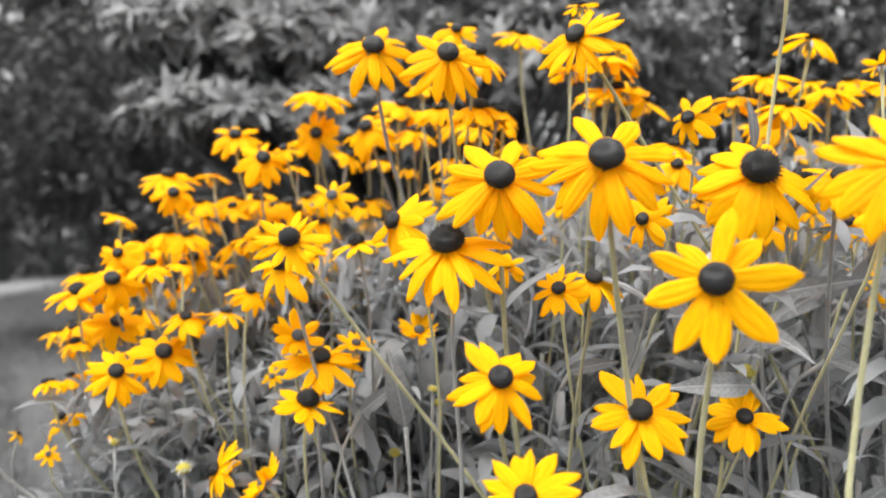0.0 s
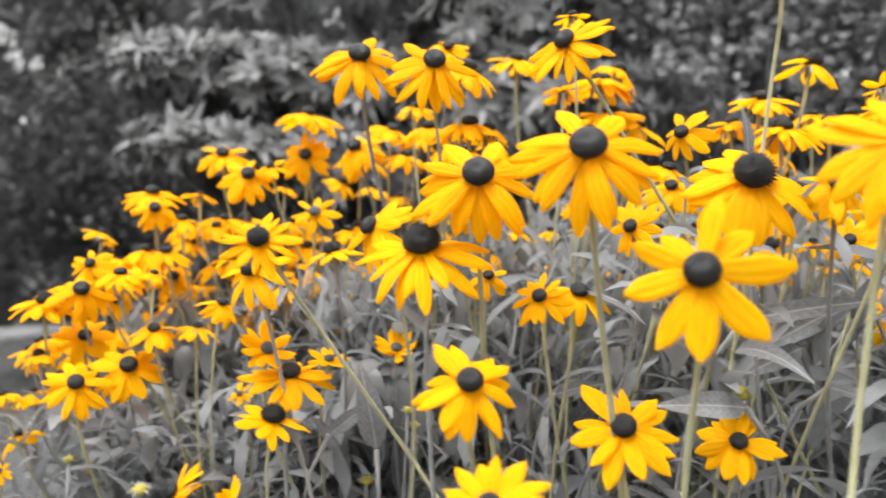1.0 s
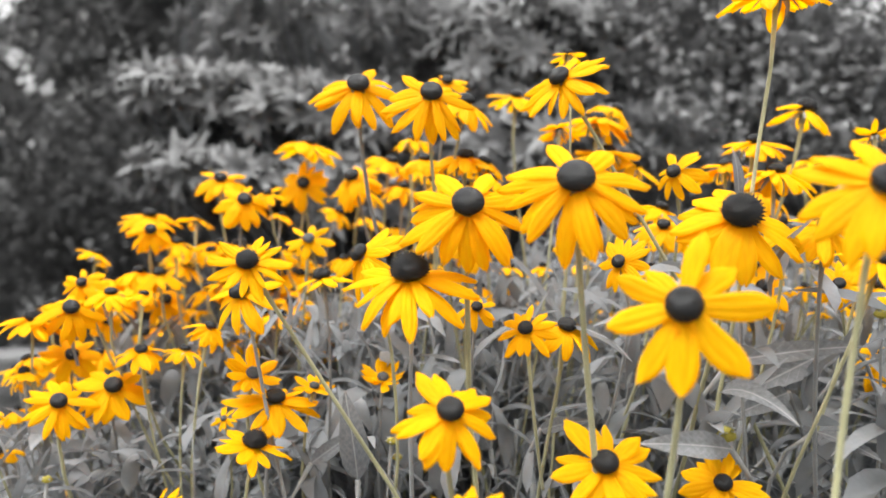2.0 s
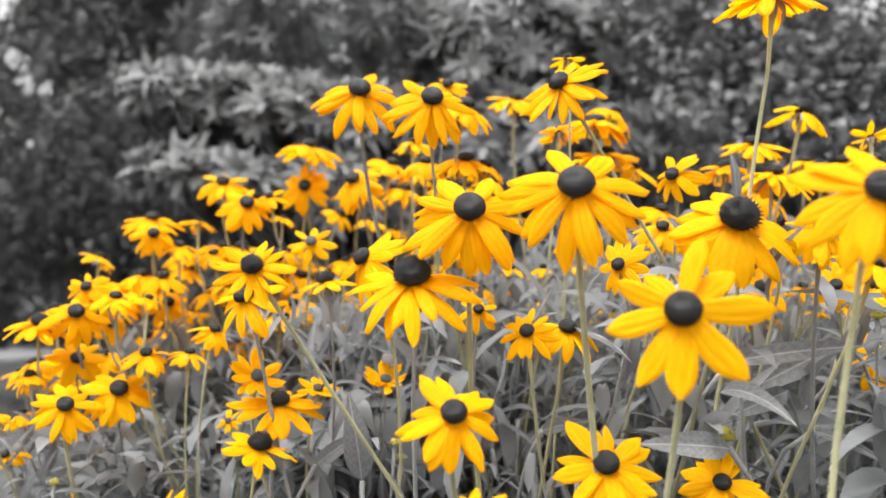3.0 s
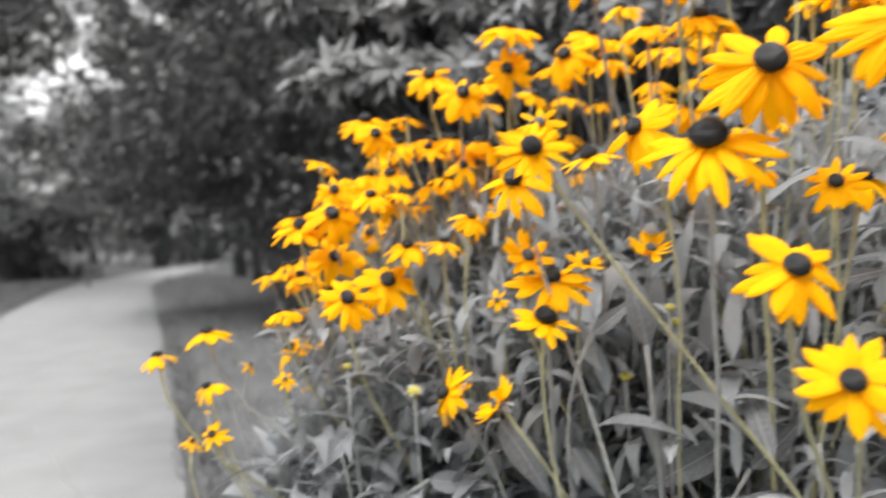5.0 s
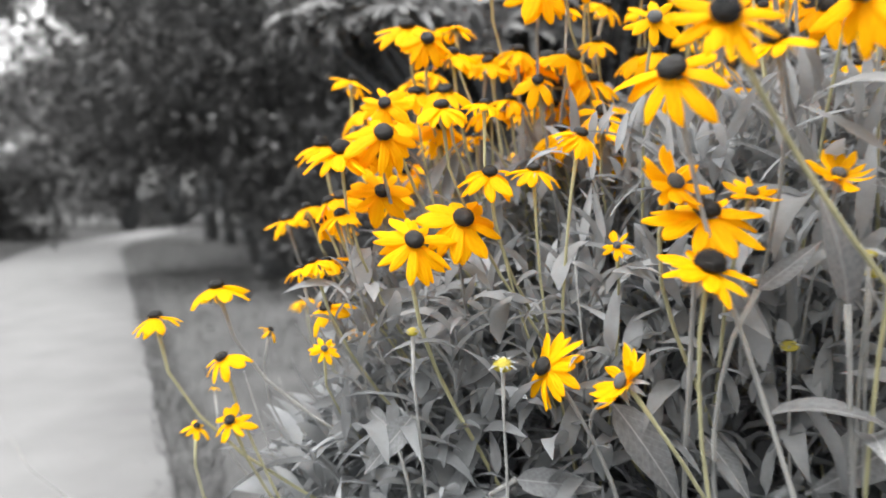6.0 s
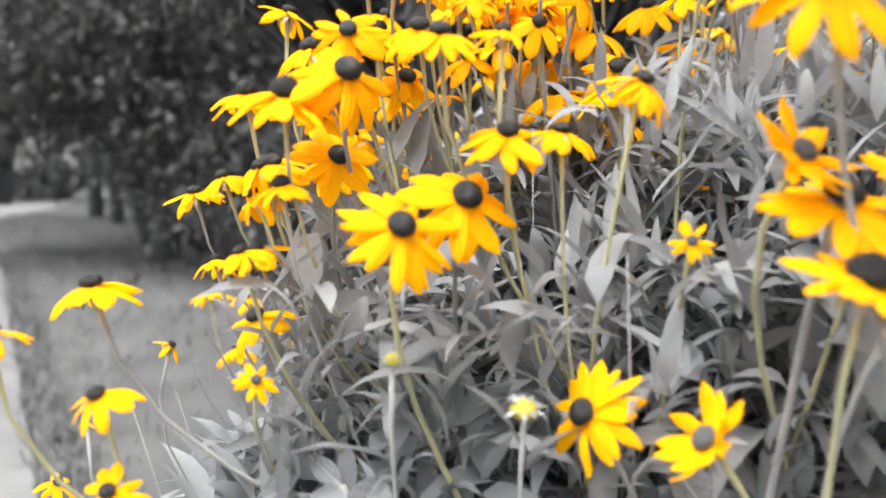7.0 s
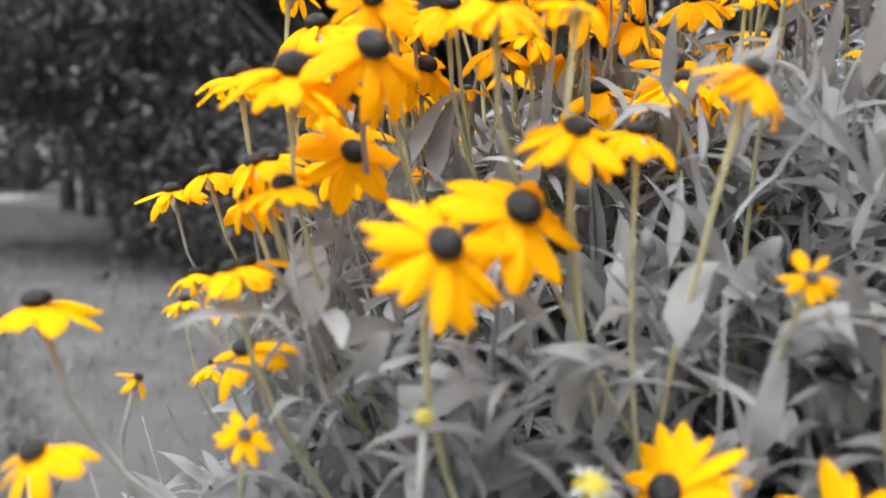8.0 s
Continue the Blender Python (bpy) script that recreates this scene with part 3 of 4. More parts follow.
def bloom(x, y, z, across, tilt, lean, droop, rays, centre="d", base=None, bow=None, radius=0.00172, leaves=5, disc_size=None, swing=(0, 0)):
    """One black-eyed susan: across in centimetres; its axis leans by tilt towards -y and by lean towards +x."""
    COUNT[0] += 1
    rng = random.Random(COUNT[0] * 17 + 3)
    t, s = radians(tilt), radians(lean)
    axis = Vector((math.sin(s), -math.sin(t) * math.cos(s), math.cos(t) * math.cos(s)))
    reach = (0.98 if droop < 25 else 1.08) * across / 200 / (0.2 + 0.8 * math.cos(radians(abs(droop) * 0.85)))
    thing = new("black_eyed_susan")
    thing.matrix_basis = Matrix.Translation((x, y, z)) @ turned(axis, rng.uniform(0, 6.28))
    ds = (disc_size or {"d": 0.218, "s": 0.25, "y": 0.215}[centre]) * reach
    disc = part("disc", {"d": DOME, "s": SHAGGY, "y": YOUNG}[centre], thing, Matrix.Translation((0, 0, -0.05 * ds)) @ Matrix.Scale(ds, 4))
    kinds = sorted(DROOPS, key=lambda d: abs(d - droop))[:2]
    rays = round(rays * 1.3) if rays > 9 else rays
    for i in range(rays):
        d = kinds[0] if rng.random() < 0.7 else kinds[1]
        ang = 360 * (i + rng.uniform(-0.34, 0.34)) / rays
        size = reach * rng.uniform(0.82, 1.07)
        layer = -0.10 * reach - (i % 2) * 0.018 * reach
        part("petal", PETALS[d][rng.randrange(4)], thing,
             pose(0, 0, layer, 0, 0, ang) @ pose(0, 0, 0, rng.uniform(-20, 20), rng.uniform(-11, 12), 0)
             @ Matrix.Diagonal((size, size * min(1.18, max(0.82, 15.5 / rays)) * (1.14 if droop >= 24 else 1.06) * rng.uniform(0.85, 1.1), size, 1)))
    for i in range(8):
        part("sepal", SEPALS[i % 2], thing, pose(0, 0, -0.17 * reach, 0, 0, i * 45 + rng.uniform(-12, 12))
             @ pose(0, 0, 0, 0, rng.uniform(0, 25), 0) @ Matrix.Scale(min(reach, 0.04), 4))
    if base is None:
        bx = 0.55 * x + 0.05 - 0.08 * z * math.sin(s) + rng.gauss(0.0, 0.09)
        by = y + 0.05 * math.sin(t) + rng.uniform(0.0, 0.30)
        base = (max(bx, path_edge(by) + 0.10 + rng.uniform(0, 0.06)), by, 0.0)
    else:
        base = (base[0], base[1], 0.0)
    if bow is None:
        bow = (rng.gauss(0, 0.05), rng.gauss(0, 0.05))
    top = Vector((x, y, z)) - axis * 0.2 * reach
    pts, stem = add_stem(thing, top, axis, base, radius * min(1.15, 0.45 + across / 14) * rng.uniform(0.85, 1.15), STEM_GREEN if rng.random() < 0.7 else STEM, bow, rng, swing)
    for i in range(leaves):
        p = pts[2 + int((i + rng.random()) / max(leaves, 1) * 7)]
        add_leaf(thing, stem, p, rng.uniform(0, 360), rng.uniform(0.05, 0.10), rng.uniform(0, 45), rng.randrange(5), rng.uniform(-40, 40))
    shape = ("upright" if droop < 0 else "spread" if droop < 25 else "drooping")
    eye = {"d": "a smooth dark dome", "s": "a tall shaggy black cone", "y": "a small grey young centre"}[centre]
    tagged(thing, f"yellow black-eyed susan with {shape} rays and {eye}", "flower", "black-eyed susans in the bed")
    return thing


def bud(x, y, z, size, tilt=10, lean=0):
    """An unopened flower head with a ring of pale pointed sepals."""
    COUNT[0] += 1
    rng = random.Random(COUNT[0] * 17 + 3)
    t, s = radians(tilt), radians(lean)
    axis = Vector((math.sin(s), -math.sin(t) * math.cos(s), math.cos(t) * math.cos(s)))
    thing = new("flower_bud")
    thing.matrix_basis = Matrix.Translation((x, y, z)) @ turned(axis, rng.uniform(0, 6.28))
    part("bud_core", BUD_CORE, thing, Matrix.Scale(size * 0.36, 4))
    for i in range(12):
        part("sepal", SEPALS[i % 2], thing, pose(0, 0, -0.1 * size, 0, 0, i * 30 + rng.uniform(-8, 8))
             @ pose(0, 0, 0, 0, rng.uniform(-75, -45), 0) @ Matrix.Scale(size * 1.2, 4))
    base = (max(x + rng.uniform(-0.04, 0.04), path_edge(y) + 0.1), y + rng.uniform(0, 0.06), 0.0)
    add_stem(thing, Vector((x, y, z)) - axis * 0.15 * size, axis, base, 0.0012, STEM, (0.01, 0.01), rng)
    tagged(thing, "closed green-grey flower bud ringed by pale sepals", "flower bud", "buds in the bed")
    return thing


def leafy_shoot(x, y, height, count, seed):
    """A flowerless shoot with long arching leaves."""
    rng = random.Random(seed)
    thing = new("leafy_shoot")
    thing.matrix_basis = Matrix.Translation((x, y, 0))
    top = Vector((x + rng.gauss(0, 0.03), y + rng.gauss(0, 0.03), height))
    pts, stem = add_stem(thing, top, (0, 0, 1), (x, y, 0), 0.0018, STEM, (rng.gauss(0, 0.03), rng.gauss(0, 0.03)), rng)
    for i in range(count):
        p = pts[min(13, 4 + int(i * 10 / count))]
        add_leaf(thing, stem, p, i * 137.5 + rng.uniform(-25, 25), rng.uniform(0.075, 0.125) * (1.1 - 0.35 * i / count), rng.uniform(20, 65),
                 rng.randrange(5), rng.uniform(-25, 25))
    tagged(thing, "leafy grey shoot with long hairy lance-shaped leaves", "plant", "leafy shoots in the bed")


def leaf_stalk(base, tip, wide, curl=35):
    """A single large leaf on its own stalk, from its base point to its tip."""
    COUNT[0] += 1
    rng = random.Random(COUNT[0])
    a, b = Vector(base), Vector(tip)
    along = (b - a).normalized()
    side = along.cross(Vector((0.2, -1.0, 0.35))).normalized()
    up = side.cross(along)
    m = Matrix((along, side, up)).transposed().to_4x4()
    thing = new("leaf_stalk")
    thing.matrix_basis = Matrix.Translation((a.x, a.y, 0))
    pts, stem = add_stem(thing, a, along, (a.x + rng.gauss(0, 0.03), a.y + 0.05, 0), 0.0017, STEM, (0.01, 0.01), rng)
    v, f = leaf_shape(1.0, wide, curl, 0.3, rng, nu=10, nv=7, wave=0.03)
    part("leaf", mesh_of("leaf", v, f, LEAF), stem, thing.matrix_basis.inverted() @ Matrix.Translation(a) @ m @ Matrix.Scale((b - a).length * 1.04, 4))
    tagged(thing, "large grey veined leaf on a hairy stalk in the bed", "leaf", "large leaves in the bed")


# ---- the flowers, one by one ----
bloom(-0.063, 0.708, 0.928, 8.2, 54, 5, 32, 12, "d")
bloom(0.008, 0.674, 0.911, 7.8, 62, 6, 30, 13, "d")
bloom(0.114, 0.626, 0.912, 8.0, 55, -37, 16, 13, "d", base=(0.42, 0.68), swing=(0.05, 0.0))
bloom(0.109, 0.476, 0.790, 8.6, 58, -7, 36, 14, "d", base=(0.26, 0.50), bow=(-0.06, 0.0))
bloom(0.046, 0.542, 0.785, 8.8, 62, -1, 30, 13, "d")
bloom(-0.038, 0.626, 0.757, 7.0, 48, -45, 24, 11, "d", base=(0.02, 0.72))
bloom(0.008, 0.561, 0.738, 8.9, 31, -5, 26, 14, "s", disc_size=0.25)
bloom(0.158, 0.423, 0.713, 8.8, 80, -17, 12, 9, "d", base=(0.11, 0.45), bow=(0.02, 0.0))
bloom(0.091, 0.566, 0.703, 4.8, 60, -15, 22, 12, "d")
bloom(0.128, 0.623, 0.710, 5.1, 34, 5, 46, 9, "d")
bloom(0.043, 0.483, 0.650, 7.1, 53, 2, 24, 12, "d")
bloom(0.141, 0.525, 0.621, 7.8, 49, -6, 10, 11, "d")
bloom(0.230, 0.571, 0.607, 5.8, 55, -12, 10, 10, "d")
bloom(-0.114, 0.655, 0.603, 6.6, 14, 13, 8, 10, "s", base=(-0.02, 0.72), disc_size=0.29)
bloom(-0.109, 0.689, 0.637, 8.3, 26, 6, 12, 11, "d")
bloom(-0.278, 0.750, 0.634, 6.6, 49, 20, 30, 11, "d")
bloom(-0.311, 0.718, 0.619, 6.7, 52, 22, 22, 13, "d")
bloom(-0.117, 0.596, 0.742, 6.5, 54, 3, 14, 13, "s", base=(0.33, 0.66), bow=(-0.15, -0.02), swing=(0.10, 0.02))
bloom(-0.137, 0.649, 0.723, 7.0, 47, -19, 28, 9, "d", base=(0.0, 0.70))
bloom(-0.257, 0.753, 0.669, 4.5, 28, 6, 39, 10, "d")
bloom(-0.385, 0.789, 0.693, 5.9, 9, 10, 32, 11, "s")
bloom(-0.348, 0.787, 0.706, 6.1, 51, 20, 40, 12, "d")
bloom(0.232, 0.544, 0.789, 9.0, 54, -3, 28, 11, "s")
bloom(0.156, 0.576, 0.755, 4.7, 66, -41, 20, 10, "d")
bloom(-0.270, 0.959, 0.888, 7.4, 43, 9, 24, 11, "d")
bloom(-0.215, 0.889, 0.848, 6.2, 59, 17, 40, 11, "d")
bloom(-0.171, 0.995, 0.952, 8.0, 14, 0, 30, 11, "d")
bloom(-0.171, 0.988, 0.894, 7.4, 73, 2, 22, 10, "d")
bloom(-0.362, 0.973, 0.839, 7.4, 18, 4, 28, 11, "d")
bloom(0.099, 0.951, 1.015, 6.8, 14, 8, 30, 9, "d")
bloom(0.224, 0.683, 0.853, 4.9, 69, -36, 32, 9, "d")
bloom(0.397, 0.806, 0.964, 6.5, 9, 14, 36, 6, "s")
bloom(-0.020, 0.711, 0.659, 4.2, 37, 7, -38, 10, "y")
bloom(-0.073, 0.665, 0.741, 5.0, 11, -15, 26, 8, "s")
bloom(-0.351, 0.806, 0.733, 4.5, 59, 0, 26, 11, "d")
bloom(-0.219, 0.723, 0.524, 6.6, 44, -49, 20, 12, "d", base=(-0.10, 0.76))
bloom(-0.165, 0.698, 0.520, 5.5, 19, -53, -30, 10, "y", base=(-0.02, 0.78))
bloom(-0.406, 0.796, 0.559, 4.5, 27, -22, 30, 8, "d")
bloom(-0.498, 0.779, 0.580, 5.1, -1, -12, 32, 9, "d")
bloom(-0.520, 0.717, 0.563, 4.0, -6, -8, 44, 8, "d")
bloom(-0.468, 0.721, 0.530, 3.7, 20, -16, 39, 8, "d")
bloom(-0.458, 0.710, 0.483, 4.0, 40, -8, 18, 9, "d")
bloom(-0.329, 0.906, 0.808, 5.3, 57, 21, 36, 11, "d")
bloom(-0.426, 0.982, 0.785, 4.9, -7, 18, 32, 9, "d")
bloom(-0.314, 1.012, 0.842, 4.4, -12, 8, 25, 9, "d")
bloom(-0.192, 0.978, 0.848, 3.3, 9, 10, 30, 8, "d")
bloom(-0.096, 0.911, 0.889, 6.6, 54, -17, 40, 11, "d")
bloom(-0.040, 0.994, 0.899, 5.9, 21, 7, 36, 10, "d")
bloom(-0.059, 1.005, 0.936, 6.6, 18, 14, 29, 10, "d")
bloom(-0.005, 0.855, 0.900, 5.8, 18, 0, 34, 11, "d")
bloom(0.041, 0.791, 0.888, 6.8, 18, 0, 36, 12, "d")
bloom(0.061, 0.792, 0.883, 5.2, 13, 18, 32, 9, "d")
bloom(0.016, 0.814, 0.977, 5.0, 48, 0, 28, 10, "d")
bloom(0.038, 0.770, 0.940, 7.1, 23, 12, 32, 10, "d")
bloom(0.128, 0.680, 0.955, 3.4, -5, -8, 15, 8, "s")
bloom(0.187, 0.851, 0.956, 6.9, 9, 4, 38, 11, "d")
bloom(0.212, 0.872, 0.976, 5.0, 17, 32, 46, 9, "d")
bloom(0.142, 0.840, 0.938, 4.9, -19, 0, 22, 10, "d")
bloom(0.202, 0.869, 0.925, 7.8, 8, 0, 18, 12, "d")
bloom(-0.123, 0.829, 0.797, 5.7, 62, 3, 14, 8, "y")
bloom(-0.143, 1.112, 0.883, 5.9, 9, 26, 34, 8, "d")
bloom(-0.415, 1.081, 0.754, 8.0, 15, -5, 29, 10, "d")
bloom(-0.326, 0.967, 0.730, 6.1, 42, 13, 29, 10, "d")
bloom(-0.366, 1.127, 0.791, 6.3, 5, 12, 28, 9, "d")
bloom(-0.278, 1.012, 0.811, 6.5, 7, 18, 30, 10, "d")
bloom(-0.390, 0.955, 0.698, 4.6, 55, 34, 30, 10, "d")
bloom(-0.447, 0.926, 0.711, 5.3, 8, -1, 32, 10, "s")
bloom(-0.422, 0.905, 0.657, 5.3, 31, 0, 38, 10, "d")
bloom(-0.359, 0.822, 0.658, 5.4, 55, 22, 28, 11, "d")
bloom(-0.506, 0.974, 0.634, 4.7, 10, -12, 32, 9, "d")
bloom(-0.224, 0.778, 0.672, 4.1, 3, 5, 36, 9, "d")
bloom(-0.129, 0.686, 0.656, 5.3, 52, 23, -24, 11, "y", base=(0.02, 0.80))
bloom(-0.078, 0.699, 0.648, 4.0, 31, 17, -12, 9, "y")
bloom(0.058, 0.638, 0.721, 3.6, 55, 2, 30, 9, "d")
bloom(0.291, 0.548, 0.784, 5.5, 45, -4, 32, 11, "d")
bloom(0.345, 0.641, 0.757, 4.6, 68, -28, 12, 11, "d")
bloom(0.241, 0.385, 0.773, 7.4, 61, -1, 28, 12, "d", base=(0.14, 0.42))
bloom(0.452, 0.767, 0.706, 7.4, 59, 2, 22, 9, "d")
bloom(0.319, 0.826, 0.903, 6.9, -1, -4, 24, 11, "d")
bloom(0.345, 0.759, 0.881, 7.2, 7, 6, 34, 12, "d")
bloom(0.331, 0.776, 0.916, 7.4, 15, 0, 22, 10, "d")
bloom(0.453, 0.886, 0.926, 7.1, 1, 0, 28, 10, "d")
bloom(0.423, 0.727, 0.913, 4.7, -7, 0, -8, 9, "d")
bloom(0.456, 0.780, 0.906, 5.7, 13, 10, 30, 10, "d")
bloom(0.263, 0.560, 0.964, 7.4, 14, 0, 26, 11, "d", base=(0.20, 0.62))
bloom(0.342, 0.781, 0.769, 5.9, 50, -16, 25, 10, "d")
bloom(0.239, 0.766, 0.822, 5.2, 43, -9, 29, 10, "d")
bloom(0.007, 0.917, 0.851, 4.9, 20, 0, 34, 9, "d")
bloom(-0.198, 0.920, 0.864, 4.3, 44, -12, 30, 9, "d")
bloom(-0.475, 0.952, 0.647, 4.3, 8, -21, 38, 9, "d")
bloom(0.053, 0.426, 0.593, 6.2, 57, -17, 8, 11, "d")
bloom(-0.392, 0.746, 0.532, 2.7, 41, 17, 12, 9, "y")
bloom(-0.164, 0.729, 0.612, 2.7, 61, -9, 10, 9, "y")
bloom(-0.188, 0.740, 0.695, 4.0, 14, 21, 40, 11, "d")
bloom(-0.388, 0.789, 0.639, 3.3, 8, -9, 40, 9, "s")
bloom(-0.406, 0.765, 0.601, 3.1, 4, -21, 44, 9, "d")
bloom(-0.260, 0.753, 0.722, 3.1, 2, 6, 40, 9, "d")
bloom(-0.294, 0.755, 0.722, 4.5, 12, 0, 42, 10, "d")
bloom(-0.309, 0.939, 0.800, 5.2, 10, 0, 40, 9, "d", leaves=2)
bloom(-0.276, 0.969, 0.796, 4.8, 19, -10, 38, 9, "d", leaves=2)
bloom(-0.244, 0.969, 0.806, 5.0, 14, 8, 40, 9, "d", leaves=2)
bloom(-0.223, 0.923, 0.765, 4.5, 42, 5, 36, 9, "d", leaves=2)
bloom(-0.187, 0.943, 0.791, 5.4, 24, 30, 44, 9, "d", leaves=2)
bloom(-0.161, 1.002, 0.817, 4.3, 14, 0, 40, 8, "d", leaves=2)
bloom(-0.163, 0.899, 0.717, 6.0, -2, 6, 42, 10, "d", leaves=2)
bloom(-0.203, 0.960, 0.719, 6.6, 8, -12, 36, 9, "d", leaves=2)
bloom(-0.105, 0.961, 0.795, 4.5, 13, 0, 36, 8, "d", leaves=2)
bloom(-0.313, 0.907, 0.758, 5.5, 22, 0, 42, 9, "d", leaves=2)
bloom(-0.253, 0.965, 0.755, 4.5, 11, 6, 44, 9, "d", leaves=2)
bloom(-0.347, 0.931, 0.761, 5.7, 12, 0, 42, 10, "d", leaves=2)
bloom(-0.400, 0.935, 0.748, 5.7, 16, -16, 44, 10, "d", leaves=2)
bloom(-0.143, 1.014, 0.671, 4.4, 14, 20, 40, 8, "d", leaves=2)
bloom(-0.295, 1.007, 0.721, 3.2, 8, 0, 40, 7, "y", leaves=2)
bloom(-0.070, 0.989, 0.644, 2.1, 12, 0, 30, 7, "y", leaves=2)
bloom(-0.101, 1.014, 0.716, 2.8, 7, 0, 30, 7, "y", leaves=2)
bloom(-0.020, 0.957, 0.754, 2.5, 20, 10, 30, 7, "y", leaves=2)
bloom(0.066, 0.908, 0.764, 4.1, 21, 0, 40, 9, "d", leaves=2)
bloom(-0.375, 0.910, 0.660, 5.0, 32, 0, 40, 10, "d", leaves=2)
bloom(-0.412, 0.832, 0.651, 4.1, 3, -24, 48, 10, "d", leaves=2)
bloom(-0.416, 0.831, 0.633, 3.3, 1, -30, 52, 8, "d", leaves=2)
bloom(-0.414, 0.828, 0.597, 3.9, -2, -22, 46, 9, "d", leaves=2)
bloom(-0.448, 0.852, 0.588, 3.0, -11, -10, 42, 8, "d", leaves=2)
bloom(-0.468, 0.824, 0.534, 2.0, 3, 40, 40, 5, "d", leaves=2)
bloom(-0.534, 0.803, 0.449, 2.7, 6, 20, 30, 6, "d", leaves=2)
bloom(-0.533, 0.839, 0.476, 1.2, -12, 0, 30, 6, "y", leaves=2)
bloom(-0.474, 1.190, 0.752, 7.9, 8, -5, 38, 10, "d", leaves=2)
bloom(-0.416, 1.135, 0.759, 8.0, 13, 0, 42, 10, "d", leaves=2)
bloom(-0.342, 1.032, 0.722, 5.4, 12, 5, 40, 9, "d", leaves=2)
bloom(-0.334, 1.081, 0.726, 5.6, 2, 10, 36, 8, "d", leaves=2)
bloom(-0.358, 1.124, 0.816, 5.9, 6, 15, 36, 9, "d", leaves=2)
bloom(-0.399, 1.179, 0.813, 5.3, 6, 0, 36, 8, "d", leaves=2)
bloom(-0.284, 1.118, 0.828, 6.7, 7, 0, 38, 9, "d", leaves=2)
bloom(-0.213, 1.013, 0.804, 8.4, 1, 0, 25, 10, "d", leaves=2)
bloom(-0.195, 1.061, 0.816, 7.2, 7, 0, 36, 9, "d", leaves=2)
bloom(-0.275, 0.972, 0.748, 5.5, 24, -5, 40, 9, "d", leaves=2)
bloom(-0.172, 1.114, 0.803, 5.0, 6, 0, 36, 8, "y", leaves=2)
bloom(-0.094, 1.124, 0.877, 5.0, 9, 10, 40, 8, "d", leaves=2)
bloom(-0.104, 1.050, 0.908, 6.4, 16, 10, 44, 9, "d", leaves=2)
bloom(-0.029, 1.042, 0.935, 6.4, 13, 8, 42, 9, "d", leaves=2)
bloom(0.016, 0.994, 0.909, 6.1, 12, 0, 42, 9, "d", leaves=2)
bloom(0.039, 0.943, 0.895, 5.8, 12, 0, 44, 9, "d", leaves=2)
bloom(0.077, 0.940, 0.903, 5.1, 12, 24, 44, 8, "d", leaves=2)
bloom(-0.027, 0.938, 0.946, 5.5, 0, 0, 30, 8, "d", leaves=2)
bloom(0.183, 0.929, 0.934, 5.8, 9, -8, 30, 9, "d", leaves=2)
bloom(0.235, 0.882, 0.914, 6.2, 13, 18, 36, 9, "d", leaves=2)
bloom(0.270, 0.863, 0.832, 5.2, 9, 0, 44, 9, "d", leaves=2)
bloom(0.236, 0.799, 0.784, 3.7, 27, 0, 40, 8, "d", leaves=2)
bloom(0.249, 0.809, 0.849, 5.2, 11, 12, 44, 9, "d", leaves=2)
bloom(0.376, 0.859, 0.885, 5.9, 12, 10, 50, 9, "d", leaves=2)
bloom(0.463, 0.949, 0.950, 5.8, 3, 0, 36, 9, "d", leaves=2)
bloom(0.511, 0.950, 0.953, 6.5, 8, 0, 38, 9, "d", leaves=2)
bloom(0.414, 0.714, 0.768, 5.9, 16, 15, 38, 9, "d", leaves=2)
bloom(0.359, 0.816, 0.769, 4.3, 25, 0, 40, 8, "d", leaves=2)
bloom(0.371, 0.878, 0.743, 3.9, 13, 0, 36, 8, "d", leaves=2)
bloom(0.437, 0.871, 0.755, 2.9, 4, 0, 36, 7, "y", leaves=2)
bloom(0.302, 0.631, 0.795, 5.5, 19, 8, 44, 9, "d", leaves=2)
bloom(0.309, 0.515, 0.758, 4.6, 32, 20, 36, 9, "d", leaves=2)
bloom(-0.238, 0.978, 0.686, 4.0, 20, 0, 36, 8, "y", leaves=2)
bloom(-0.206, 0.974, 0.694, 3.6, 11, 0, 36, 7, "y", leaves=2)
bloom(-0.113, 0.972, 0.671, 2.2, 9, 0, 30, 6, "y", leaves=2)
bloom(0.053, 0.933, 0.697, 2.1, 11, 0, 30, 6, "y", leaves=2)
bloom(-0.231, 1.006, 0.798, 5.9, 23, 0, 38, 10, "d", leaves=2)
bloom(-0.167, 1.002, 0.777, 5.9, 17, 6, 40, 10, "d", leaves=2)
bloom(-0.108, 1.061, 0.813, 5.8, 13, -8, 40, 9, "d", leaves=2)
bloom(-0.210, 1.043, 0.757, 6.2, 30, 0, 36, 10, "d", leaves=2)
bloom(-0.135, 0.995, 0.697, 5.6, 16, 10, 40, 10, "d", leaves=2)
bloom(-0.173, 1.016, 0.692, 5.0, 5, 0, 38, 9, "d", leaves=2)
bloom(-0.067, 1.077, 0.781, 5.4, 16, 12, 40, 9, "d", leaves=2)
bloom(-0.010, 1.099, 0.836, 5.5, 23, 0, 36, 9, "d", leaves=2)
bloom(-0.255, 1.028, 0.809, 5.5, 13, -6, 40, 9, "d", leaves=2)
bloom(-0.160, 0.939, 0.735, 5.6, 44, 0, 30, 11, "d", leaves=2)
bloom(0.238, 0.852, 0.771, 3.3, 17, -12, 36, 7, "d", leaves=2)
